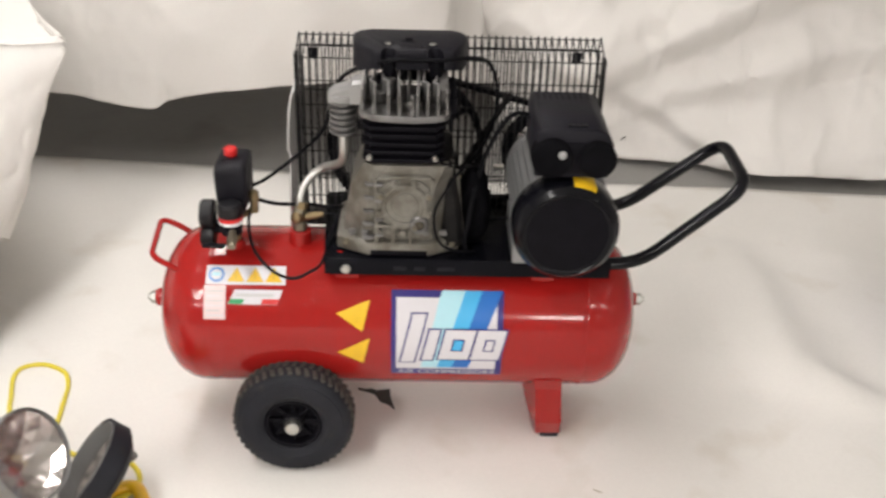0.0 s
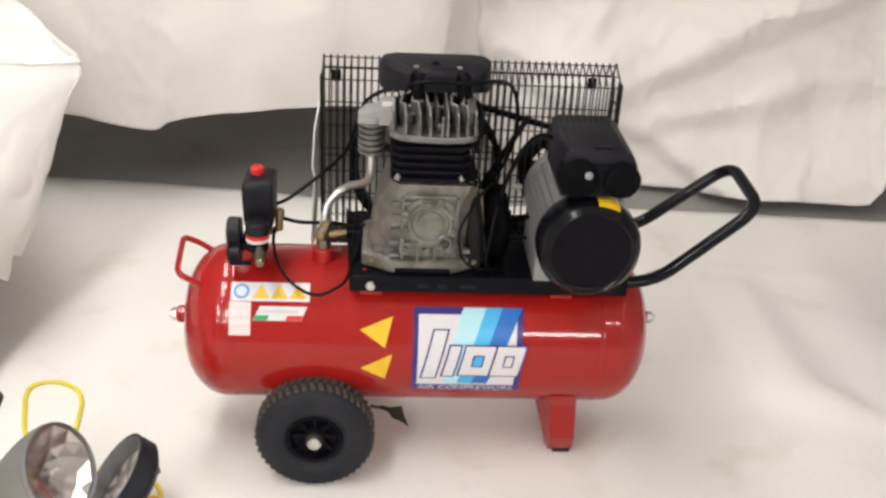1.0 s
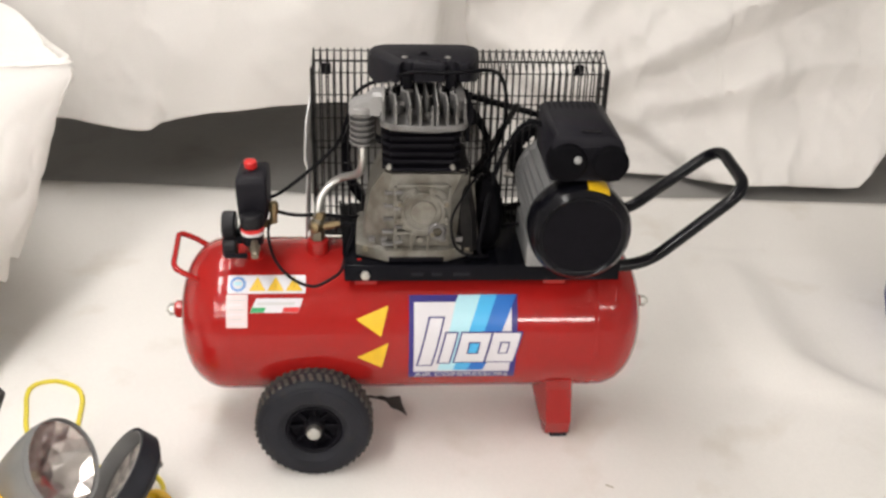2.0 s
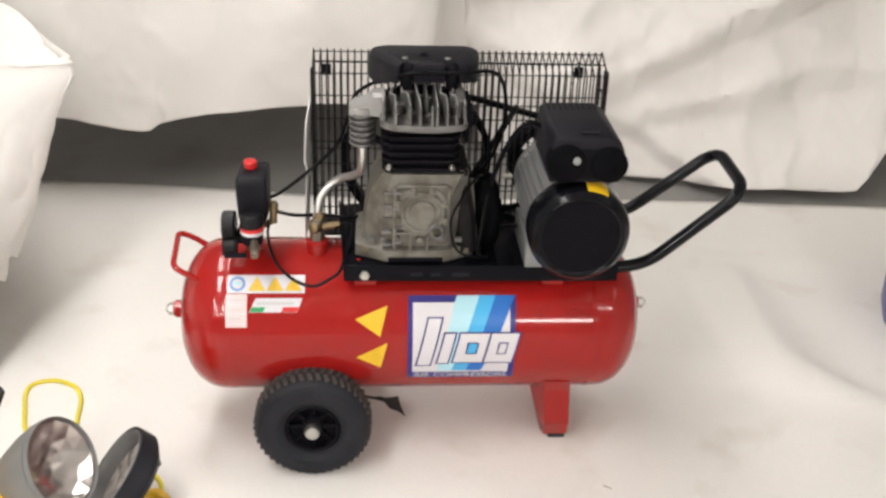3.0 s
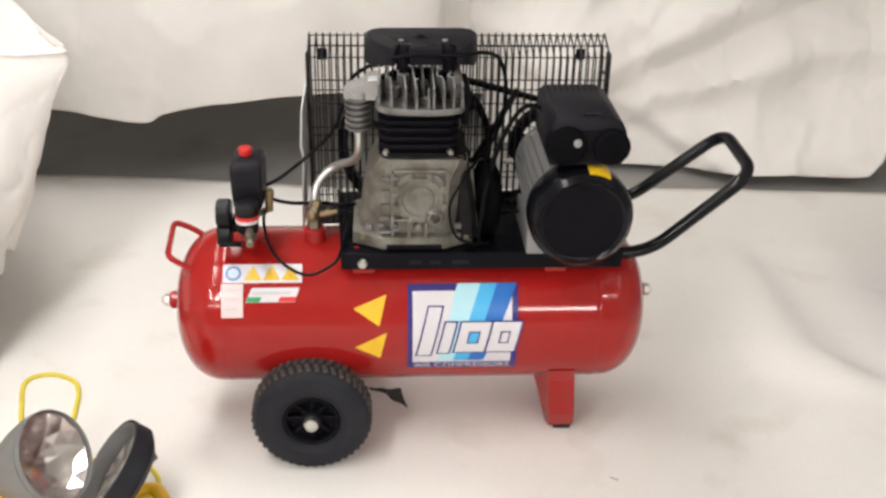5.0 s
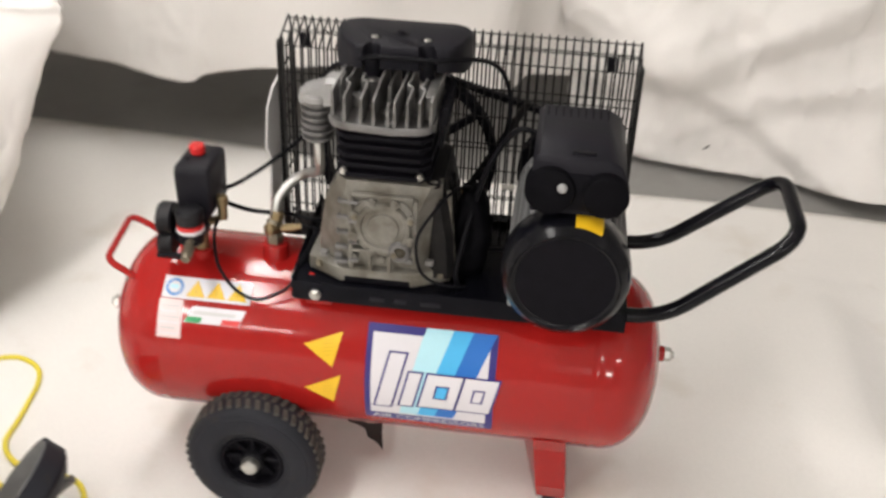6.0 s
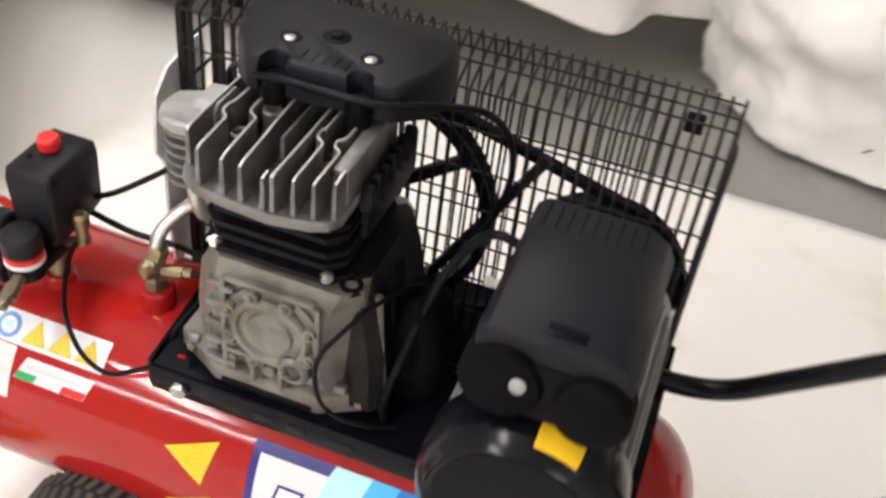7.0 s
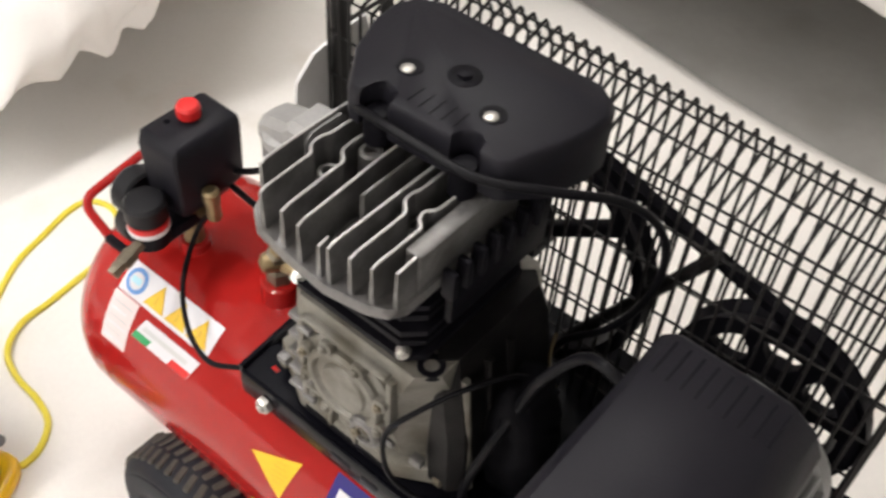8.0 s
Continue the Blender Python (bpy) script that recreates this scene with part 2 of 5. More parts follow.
def rect(x0, x1, y0, y1, z, c=0.006):
    """A rectangle with cut corners at one height."""
    return [(x0 + c, y0, z), (x1 - c, y0, z), (x1, y0 + c, z), (x1, y1 - c, z), (x1 - c, y1, z), (x0 + c, y1, z), (x0, y1 - c, z), (x0, y0 + c, z)]


def hexbolt(bm, at, axis, r=0.008, h=0.006, washer=0.0):
    at, ax = Vector(at), Vector(axis).normalized()
    if washer:
        lathe(bm, [(washer, 0), (washer, 0.0015)], at, ax, 20)
    lathe(bm, [(r, 0.001), (r, h * 0.8), (r * 0.85, h)], at, ax, 6)
    lathe(bm, [(r * 0.55, h * 0.9), (r * 0.5, h * 1.35), (0, h * 1.4)], at, ax, 12)


# ---- room ----
def slab(name, lo, hi, material, label, category):
    return tagged(part(name, box(bmesh.new(), lo, hi), material), label, category, kind="structure")


X0, X1, Y0, Y1 = -4.2, 4.2, -8.0, 3.6
slab("ground", (X0, Y0, -0.12), (X1, Y1, -0.008), CONCRETE, "grey painted concrete floor, scuffed", "floor")
slab("wall_north", (X0, Y1, -0.12), (X1, Y1 + 0.12, CEIL), WALL, "plain pale plaster wall", "wall")
slab("wall_south", (X0, Y0 - 0.12, -0.12), (X1, Y0, CEIL), WALL, "plain pale plaster wall", "wall")
slab("wall_east", (X1, Y0 - 0.12, -0.12), (X1 + 0.12, Y1 + 0.12, CEIL), WALL, "plain pale plaster wall", "wall")
slab("wall_west", (X0 - 0.12, Y0 - 0.12, -0.12), (X0, Y1 + 0.12, CEIL), WALL, "plain pale plaster wall", "wall")
slab("ceiling", (X0 - 0.12, Y0 - 0.12, CEIL), (X1 + 0.12, Y1 + 0.12, CEIL + 0.1), CEILM, "plain white ceiling", "ceiling")
fit0 = None
for fx, fy, share, turn in FITTINGS:
    m = pose(fx, fy, CEIL, rz=turn)
    if fit0 is None:
        bm = box(bmesh.new(), (-0.75, -0.1, -0.078), (0.75, 0.1, -0.002), 0.008)
        fit0 = tagged(part("ceiling_light", bm, CEILM), "unseen white fluorescent light fitting on the ceiling", "ceiling light", "ceiling lights")
        fit0.matrix_basis = m
    else:
        copy_thing(fit0, m)
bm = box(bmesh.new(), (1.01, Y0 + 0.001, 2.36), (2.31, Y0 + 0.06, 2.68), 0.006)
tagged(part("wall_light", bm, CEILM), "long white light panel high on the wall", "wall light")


# ---- cloths ----
def cloth(name, columns, rows, wrinkle, material, label, category, kind="", seed=0.0, creases=(), crumple=0.25, ragged=0.0, crisp=0.0):
    """A hanging cloth: columns of points from hem to top, smoothed both ways, with folds and creases and a thickness."""
    lines = [curve(c, rows) for c in columns]
    grid = []
    for k in range(len(lines[0])):
        soft = curve([l[k] for l in lines], 14)
        hard = [lines[a][k].lerp(lines[a + 1][k], b / 14) for a in range(len(lines) - 1) for b in range(14)] + [lines[-1][k]]
        grid.append([a.lerp(b, crisp) for a, b in zip(soft, hard)])
    bm = bmesh.new()
    nr, nc = len(grid), len(grid[0])
    V = []
    for i in range(nr):
        V.append([])
        for j in range(nc):
            p = grid[i][j]
            a = grid[min(i + 1, nr - 1)][j] - grid[max(i - 1, 0)][j]
            b = grid[i][min(j + 1, nc - 1)] - grid[i][max(j - 1, 0)]
            nrm = b.cross(a)
            nrm = nrm.normalized() if nrm.length > 1e-9 else Vector((0, 0, 1))
            q = p * 3.1 + Vector((seed, 0, 0))
            w = noise.noise(q) * 1.0 + 0.45 * noise.noise(q * 2.7) + 0.4 * (1 - abs(noise.noise(q * 2.0 + Vector((7, 3, 1))))) ** 5 + 0.22 * (1 - abs(noise.noise(q * 4.3 + Vector((2, 9, 4))))) ** 8 + 0.10 * noise.noise(q * 9)
            near = noise.voronoi(q * 1.25 + Vector((0.25 * noise.noise(q * 1.5), 0, 0.25 * noise.noise(q * 1.5 + Vector((5, 5, 5))))))[0]
            w += crumple * (1.6 * near[0] - 0.9) + crumple * 0.8 * min(0.35, near[1] - near[0])
            lift = 0.0
            for cx, cz, dx, dz, wide, high in creases:
                along, off = (p.x - cx) * dx + (p.z - cz) * dz, (p.z - cz) * dx - (p.x - cx) * dz
                off += 0.05 * noise.noise(p * 2.3 + Vector((cx * 9, 0, 0)))
                k = (1 - off / wide) if off > 0 else (1 + off / (wide * 0.3))
                lift += 1.25 * high * max(0, k) * max(0, 1 - abs(along) / 0.55) ** 0.5
            p = p + nrm * (w * wrinkle + lift)
            if ragged:
                hem = max(0, 1 - i / (nr * 0.3))
                u = j / 14 * 0.9 + 0.6 * noise.noise(q * 2)
                p = p + Vector((0.6 * noise.noise(q * 5), 0.6 * noise.noise(q * 5 + Vector((3, 1, 2))), 2.2 * abs(u % 1 - 0.5) - 0.3 + 0.8 * noise.noise(q * 6))) * ragged * hem
            V[i].append(bm.verts.new(p))
    for i in range(nr - 1):
        for j in range(nc - 1):
            bm.faces.new((V[i][j], V[i][j + 1], V[i + 1][j + 1], V[i + 1][j]))
    ob = part(name, bm, material, sharp=70)
    mod = ob.modifiers.new("thickness", "SOLIDIFY")
    mod.thickness, mod.offset = 0.0016, 0
    return tagged(ob, label, category, kind=kind)


def table(name, lo, hi, label):
    """A plain trestle table that carries a cloth."""
    t = empty(name, ((lo[0] + hi[0]) / 2, (lo[1] + hi[1]) / 2, -0.008))
    k = Matrix.Translation(-t.location)
    bm = box(bmesh.new(), (lo[0], lo[1], hi[2] - 0.03), hi, 0.004, m=None)
    bmesh.ops.transform(bm, matrix=k, verts=bm.verts)
    part("tabletop", bm, WOOD, t)
    for x in (lo[0] + 0.08, hi[0] - 0.3):
        for y in (hi[1] - 0.35, hi[1] - 0.08):
            bm = box(bmesh.new(), (x - 0.025, y - 0.025, -0.008), (x + 0.025, y + 0.025, hi[2] - 0.03), 0.003)
            bmesh.ops.transform(bm, matrix=k, verts=bm.verts)
            part("leg", bm, WOOD, t)
    return tagged(t, label, "table")


TOP = 0.76
table("table", (-2.2, 1.42, 0), (0.1, 2.3, TOP - 0.012), "plain trestle table hidden under a white cloth")
table("table", (0.3, 1.62, 0), (2.3, 2.3, TOP - 0.04), "plain trestle table hidden under a white cloth")


def hang(x, y, z, bulge=0.0, back=2.28, top=TOP, flare=0.0, tx=None, ty=None):
    """One line of a table cloth: up from the hem, over the table's edge and back across its top."""
    tx, ty = x if tx is None else tx, (y + 0.06 if ty is None else ty)
    return [(x, y, z), (x + (tx - x) * 0.35, y + (ty - y) * (0.3 + 0.3 * flare) - bulge, z + (top - z) * 0.33), (x + (tx - x) * 0.7, y + (ty - y) * (0.6 + 0.35 * flare) - bulge * 0.6, z + (top - z) * 0.68),
            (tx, ty, top - 0.01), (tx, ty + 0.1, top + 0.004), (tx, back, top)]


cloth("table_cloth", [hang(-2.3, 1.3, 0.27), hang(-1.9, 1.25, 0.265), hang(-1.3, 1.13, 0.26, 0.01), hang(-1.03, 1.1, 0.247, 0.02), hang(-0.93, 1.08, 0.233, 0.0), hang(-0.79, 1.05, 0.224, -0.01), hang(-0.73, 1.08, 0.245, 0.02),
                      hang(-0.56, 1.1, 0.264, 0.02), hang(-0.35, 1.1, 0.287, 0.02), hang(-0.2, 1.15, 0.276, 0.02), hang(-0.02, 1.2, 0.218, 0.01), hang(0.045, 1.25, 0.205), hang(0.075, 1.37, 0.195), hang(0.135, 1.43, 0.18), hang(0.19, 1.5, 0.155), hang(0.3, 1.57, 0.13)],
      14, 0.012, CLOTH, "white nonwoven cloth hanging off a table, hem clear of the floor", "table cloth", seed=2.0)
cloth("table_cloth", [hang(0.22, 1.53, 0.02, tx=0.1, ty=1.42), hang(0.29, 1.4, 0.015, 0.0, tx=0.2, ty=1.38), hang(0.39, 1.31, 0.012, 0.02, flare=0.9, tx=0.36, ty=1.38), hang(0.5, 1.265, 0.012, 0.05, flare=1.1, ty=1.38), hang(0.67, 1.24, 0.013, 0.02, flare=0.9, ty=1.38),
                      hang(0.82, 1.22, 0.014, 0.05, flare=1.1, ty=1.38), hang(0.92, 1.16, 0.016, 0.03, flare=1.0, ty=1.38), hang(1.0, 1.125, 0.02, 0.05, flare=1.1, ty=1.38), hang(1.17, 1.11, 0.022, 0.0, flare=0.9, ty=1.38), hang(1.34, 1.1, 0.025, 0.04, flare=1.1, tx=1.36, ty=1.38), hang(1.41, 1.14, 0.12, tx=1.46, ty=1.4), hang(1.52, 1.18, 0.24, tx=1.58, ty=1.42), hang(1.9, 1.25, 0.3, ty=1.45), hang(2.4, 1.3, 0.3, ty=1.45)],
      16, 0.034, CLOTH, "creased white nonwoven cloth draped over a table to the floor", "table cloth", seed=9.0, crumple=0.5, crisp=0.6,
      creases=((0.75, 0.40, 0.93, 0.36, 0.24, 0.05), (1.15, 0.60, 0.9, 0.43, 0.30, 0.07), (1.1, 0.30, 0.97, 0.24, 0.2, 0.045), (0.6, 0.18, 0.9, -0.42, 0.14, 0.03)))


def fall(top, hem, inner, out=0.0):
    """One line of the near cloth: hem, side, edge, and in across the top."""
    t, h, i = Vector(top), Vector(hem), Vector(inner)
    return [h, h.lerp(t, 0.35) + Vector((out, -out, 0)), h.lerp(t, 0.7), t + Vector((0, 0, -0.004)), t.lerp(i, 0.12) + Vector((0, 0, 0.004)), i]


cloth("bench_cloth", [fall((-1.5, 1.5, 0.618), (-1.6, 1.36, 0.13), (-2.3, 1.1, 0.63)), fall((-1.24, 1.12, 0.618), (-1.34, 0.97, 0.13), (-2.3, 0.9, 0.63)), fall((-1.0, 0.77, 0.618), (-1.1, 0.62, 0.15), (-2.3, 0.8, 0.63)), fall((-0.85, 0.54, 0.616), (-0.985, 0.42, 0.19), (-2.3, 0.72, 0.63)),
                      fall((-0.786, 0.445, 0.613), (-0.92, 0.33, 0.205), (-2.3, 0.7, 0.63)), fall((-0.86, 0.415, 0.612), (-0.935, 0.25, 0.195), (-2.3, 0.66, 0.63)), fall((-0.98, 0.375, 0.612), (-0.945, 0.16, 0.19), (-2.3, 0.6, 0.63)), fall((-1.25, 0.3, 0.612), (-0.97, 0.03, 0.175), (-2.3, 0.5, 0.63)),
                      fall((-1.65, 0.12, 0.61), (-1.4, -0.18, 0.15), (-2.3, 0.3, 0.63)), fall((-2.2, -0.05, 0.61), (-2.1, -0.3, 0.14), (-2.4, 0.1, 0.63))],
      14, 0.014, CLOTH, "white nonwoven cloth over a low bench, one corner sticking out", "bench cloth", seed=5.0, crumple=0.8, ragged=0.024, crisp=0.6)
table("bench", (-2.35, 0.62, 0), (-1.28, 1.1, 0.59), "plain low bench hidden under a white cloth")

# The sheet on the floor: its far edge runs slightly askew, and long folds run back beside the tank.
def ease(t):
    t = min(1.0, max(0.0, t))
    return t * t * (3 - 2 * t)


def ridge(x, at, rise, drop):
    """A fold across x: a slow rise up to at, then a steeper drop."""
    return ease((x - at + rise) / rise) if x < at else 1 - ease((x - at) / drop)


bm = bmesh.new()
nx, ny = 300, 160
V = []
for j in range(ny + 1):
    V.append([])
    for i in range(nx + 1):
        x = -3.2 + 6.4 * i / nx
        y = -4.2 + (1.129 - 0.0667 * x - 0.055 * math.exp(-((x + 0.1) / 0.45) ** 2) + 4.2) * (j / ny) ** 0.8
        h = 0.0012 * noise.noise(Vector((x * 4, y * 4, 0)))
        far = min(1, max(0, (x - 0.55) / 0.5))
        fold = noise.noise(Vector((x * 3.2 + y * 1.6, y * 0.8, 4)))
        h += far * 0.006 * max(0, fold)
        wob = 0.012 * noise.noise(Vector((y * 3.0, 7.0, 0)))
        h += 0.009 * ridge(x, 0.598 + 0.03 * y + wob, 0.14, 0.05) * ease((y - 0.02) / 0.2) * (1 - ease((y - 0.7) / 0.3))
        bend = 0.775 + 3.0 * max(0.0, 0.24 - y) ** 2
        h += 0.030 * ridge(x, bend + wob, 0.22, 0.12) * ease((y + 0.08) / 0.2) * (1 - ease((y - 0.5) / 0.3))
        h += 0.005 * ridge(y, 0.70 - 0.12 * (x - 0.8), 0.05, 0.05) * ease((x - 0.6) / 0.2) * (1 - ease((x - 1.0) / 0.2))
        V[j].append(bm.verts.new((x, y, -0.0015 + h)))
for j in range(ny):
    for i in range(nx):
        bm.faces.new((V[j][i], V[j][i + 1], V[j + 1][i + 1], V[j + 1][i]))
sheet = part("floor_sheet", bm, SHEET, sharp=80)
mod = sheet.modifiers.new("thickness", "SOLIDIFY")
mod.thickness, mod.offset = 0.004, -1
tagged(sheet, "white nonwoven sheet laid over the concrete floor, lightly soiled", "floor sheet", kind="structure")

# ---- the compressor ----
AX, TR = 0.256, 0.146          # height of the tank's axis, its radius
comp = tagged(empty("air_compressor"), "red portable air compressor, black motor, grey pump, on white sheet", "air compressor")

# Tank: a turned body with dished ends.
XL, XR, DOME = -0.513, 0.368, 0.085
prof = []
for k in range(13):
    a = math.pi / 2 * k / 12
    prof.append((TR * math.sin(a) ** 0.75 if k else 0, XL + DOME * (1 - math.cos(a))))
prof += [(TR, XL + DOME + 0.012), (TR + 0.0004, XL + DOME + 0.014), (TR + 0.0004, XL + DOME + 0.02), (TR, XL + DOME + 0.022), (TR, XL + DOME + 0.026), (TR, -0.2), (TR, 0.0), (TR, 0.15)]
prof += [(TR, XR - DOME - 0.026), (TR, XR - DOME - 0.022), (TR + 0.0007, XR - DOME - 0.02), (TR + 0.0007, XR - DOME - 0.014), (TR, XR - DOME - 0.012)]
for k in range(12, -1, -1):
    a = math.pi / 2 * k / 12
    prof.append((TR * math.sin(a) ** 0.75 if k else 0, XR - DOME * (1 - math.cos(a))))
tank = part("tank", lathe(bmesh.new(), prof, (0, 0, AX), (1, 0, 0), 128), RED, comp, "glossy red painted steel tank")
part("drain_boss", lathe(bmesh.new(), [(0.017, -0.02), (0.017, 0.014), (0.014, 0.018), (0, 0.018)], (XL, 0, AX + 0.008), (-1, 0, 0), 24), RED, tank)
bm = bmesh.new()
hexbolt(bm, (XL - 0.017, 0, AX + 0.008), (-1, 0, 0), 0.012, 0.012)
part("end_plug", bm, STEEL, tank, "zinc hexagon plug")
part("end_boss", lathe(bmesh.new(), [(0.013, -0.02), (0.013, 0.006), (0.0115, 0.009), (0, 0.009)], (XR, 0, AX + 0.02), (1, 0, 0), 24), RED, tank)
bm = bmesh.new()
hexbolt(bm, (XR + 0.008, 0, AX + 0.02), (1, 0, 0), 0.0115, 0.012)
part("end_plug", bm, STEEL, tank, "zinc hexagon plug")
part("valve_boss", lathe(bmesh.new(), [(0.02, -0.03), (0.02, 0.028), (0.018, 0.031), (0, 0.031)], (-0.252, -0.018, AX + 0.138), (0, 0, 1), 28), RED, tank)
part("manifold_boss", lathe(bmesh.new(), [(0.017, -0.03), (0.017, 0.012), (0.015, 0.014), (0, 0.014)], (-0.368, -0.03, AX + 0.14), (0, 0, 1), 24), RED, tank)
bm = tube(bmesh.new(), rounded([(-0.45, -0.07, 0.352), (-0.478, -0.07, 0.372), (-0.512, -0.07, 0.392), (-0.52, 0.055, 0.402), (-0.49, 0.055, 0.39), (-0.455, 0.055, 0.365)], 0.022), 0.0055, 10, smooth=False)
part("carrying_handle", bm, RED, tank, "bent red steel bar at the tank's end")
for x in (-0.163, 0.185):
    part("plate_bracket", box(bmesh.new(), (x - 0.02, -0.088, AX + 0.08), (x + 0.02, 0.088, 0.392), 0.003), RED, tank)
# Front foot: a folded channel.
def channel(z, y, x, inset):
    """The foot at one height: front plates of one width, the inner web drawn back."""
    l, r = 0.198 - 0.1 * z, 0.2475 - 0.085 * z
    return [(l, -y, z), (r - 0.003, -y, z), (r, 0.004 - y, z), (r, y - 0.004, z), (r - 0.003, y, z), (l, y, z), (x, y - inset, z), (x, inset - y, z)]


bm = loft(bmesh.new(), [channel(0.011, 0.076, 0.192, 0.018), channel(0.014, 0.079, 0.191, 0.02), channel(0.052, 0.098, 0.182, 0.04), channel(0.057, 0.0985, 0.181, 0.042),
                        channel(0.136, 0.109, 0.160, 0.06), channel(0.141, 0.1095, 0.159, 0.06), channel(0.171, 0.1215, 0.154, 0.065)])
foot = part("foot", bm, RED, comp, "folded red steel foot", sharp=10)
for s in (-1, 1):
    part("rubber_pad", box(bmesh.new(), (0.207, min(s * 0.04, s * 0.076), 0), (0.242, max(s * 0.04, s * 0.076), 0.013), 0.003), RUBBER, foot)

# Wheels on an axle.
WX, WZ, WR = -0.260, 0.111, 0.111
part("axle", rod(bmesh.new(), (WX, -0.19, WZ), (WX, 0.19, WZ), 0.009), STEEL, comp)
for s in (-1, 1):
    part("axle_bracket", box(bmesh.new(), (WX - 0.03, s * 0.1 - 0.004, WZ - 0.02), (WX + 0.03, s * 0.1 + 0.004, AX - 0.085), 0.003), RED, comp)


def wheel(s):
    """A wheel on side s: lugged tyre, spoked rim, hub and end nut. Heights run outwards from the tyre's middle."""
    c, ax = (WX, s * 0.158, WZ), (0, s, 0)
    w = part("wheel", lathe(bmesh.new(), [(0.014, -0.026), (0.019, -0.024), (0.019, 0.026), (0.017, 0.03), (0.011, 0.031)], c, ax, 32), BLACK, comp, "black plastic wheel hub")
    pr = [(0.050, -0.022), (0.056, -0.03), (0.075, -0.036), (0.092, -0.034), (0.103, -0.027), (0.108, -0.018), (0.1095, 0.0), (0.1085, 0.014), (0.106, 0.022), (0.1015, 0.029), (0.096, 0.033), (0.094, 0.0332), (0.0925, 0.035), (0.079, 0.038), (0.067, 0.0368), (0.0655, 0.0355), (0.058, 0.033), (0.0535, 0.028), (0.05, 0.022)]
    pr.append(pr[0])
    bm = bmesh.new()
    m = Matrix.Translation(c) @ turned(ax)
    seg = 72
    rings = [[bm.verts.new(m @ Vector((r * math.cos(2 * math.pi * k / seg), r * math.sin(2 * math.pi * k / seg), h))) for k in range(seg)] for r, h in pr[:-1]]
    for a, b in zip(rings, rings[1:] + rings[:1]):
        for k in range(seg):
            bm.faces.new((a[k], a[(k + 1) % seg], b[(k + 1) % seg], b[k]))
    part("tyre", bm, RUBBER, w, "black rubber tyre")
    lug = None
    for k in range(44):
        for side in (-1, 1):
            q = m @ Matrix.Rotation(2 * math.pi * (k + 0.25 * side) / 44, 4, "Z") @ Matrix.Translation((0.1058, 0, side * 0.0112)) @ Matrix.Rotation(side * 0.25, 4, "X")
            if lug is None:
                lug = part("tread_lug", box(bmesh.new(), (-0.006, -0.004, -0.0105), (0.0042, 0.004, 0.0105), 0.0012, 1), TREAD, w, "dusty worn tread lug")
                lug.matrix_basis = q
            else:
                again(lug, "tread_lug", q)
    bm = lathe(bmesh.new(), [(0.0505, -0.02), (0.0525, 0.027), (0.0495, 0.0295), (0.046, 0.027), (0.0445, 0.008), (0.018, 0.004), (0.016, -0.02)], c, ax, 48)
    part("rim", bm, IRON, w)
    bm = bmesh.new()
    for k in range(8):
        q = m @ Matrix.Rotation(2 * math.pi * k / 8, 4, "Z")
        box(bm, (0.014, -0.003, 0.0), (0.047, 0.003, 0.017), 0.001, 1, q)
    part("spokes", bm, IRON, w)
    bm = lathe(bmesh.new(), [(0.0145, 0.029), (0.0145, 0.037), (0.0125, 0.042), (0.007, 0.045), (0, 0.046)], c, ax, 24)
    part("hub_cap", bm, STEEL, w, "pale pressed metal hub cap")


wheel(-1)
wheel(1)

# ---- stickers wrapped on the tank: u along the tank, s up its girth ----
def wrap(bm, lift):
    for k in range(-26, 30):
        bmesh.ops.bisect_plane(bm, geom=list(bm.verts) + list(bm.edges) + list(bm.faces), plane_co=(0, k * 0.006, 0), plane_no=(0, 1, 0))
    for v in bm.verts:
        a, r = v.co.y / TR, TR + lift
        v.co = (v.co.x, -r * math.cos(a), AX + r * math.sin(a))
    return bm


def decal(name, outline, lift, material, parent, label=""):
    bm = bmesh.new()
    bm.faces.new([bm.verts.new((u, s, 0)) for u, s in outline])
    return part(name, wrap(bm, lift), material, parent, label, sharp=80)


def disc(u, s, r, n=28):
    return [(u + r * math.cos(2 * math.pi * k / n), s + r * math.sin(2 * math.pi * k / n)) for k in range(n)]


LU, LV, LW, LH = -0.084, -0.0685, 0.199, 0.176


def logo(pts):
    return [(LU + LW * u, LV + LH * v) for u, v in pts]


big = decal("logo_sticker", logo([(0, 0), (1, 0), (1, 1), (0, 1)]), 0.0007, NAVY, comp, "square sticker, navy border, white field, three slanted blue stripes")
decal("field", logo([(0.045, 0.105), (0.945, 0.105), (0.945, 0.925), (0.045, 0.925)]), 0.0012, WHITEP, big)
decal("stripe", logo([(0.27, 0.13), (0.41, 0.13), (0.66, 1.0), (0.455, 1.0), (0.43, 0.93)]), 0.0017, PALE, big, "pale cyan stripe")
decal("stripe", logo([(0.41, 0.13), (0.545, 0.13), (0.81, 1.0), (0.66, 1.0)]), 0.0017, CYAN, big, "cyan stripe")
decal("stripe", logo([(0.545, 0.13), (0.69, 0.13), (0.99, 1.0), (0.81, 1.0)]), 0.0017, BLUE, big, "blue stripe")
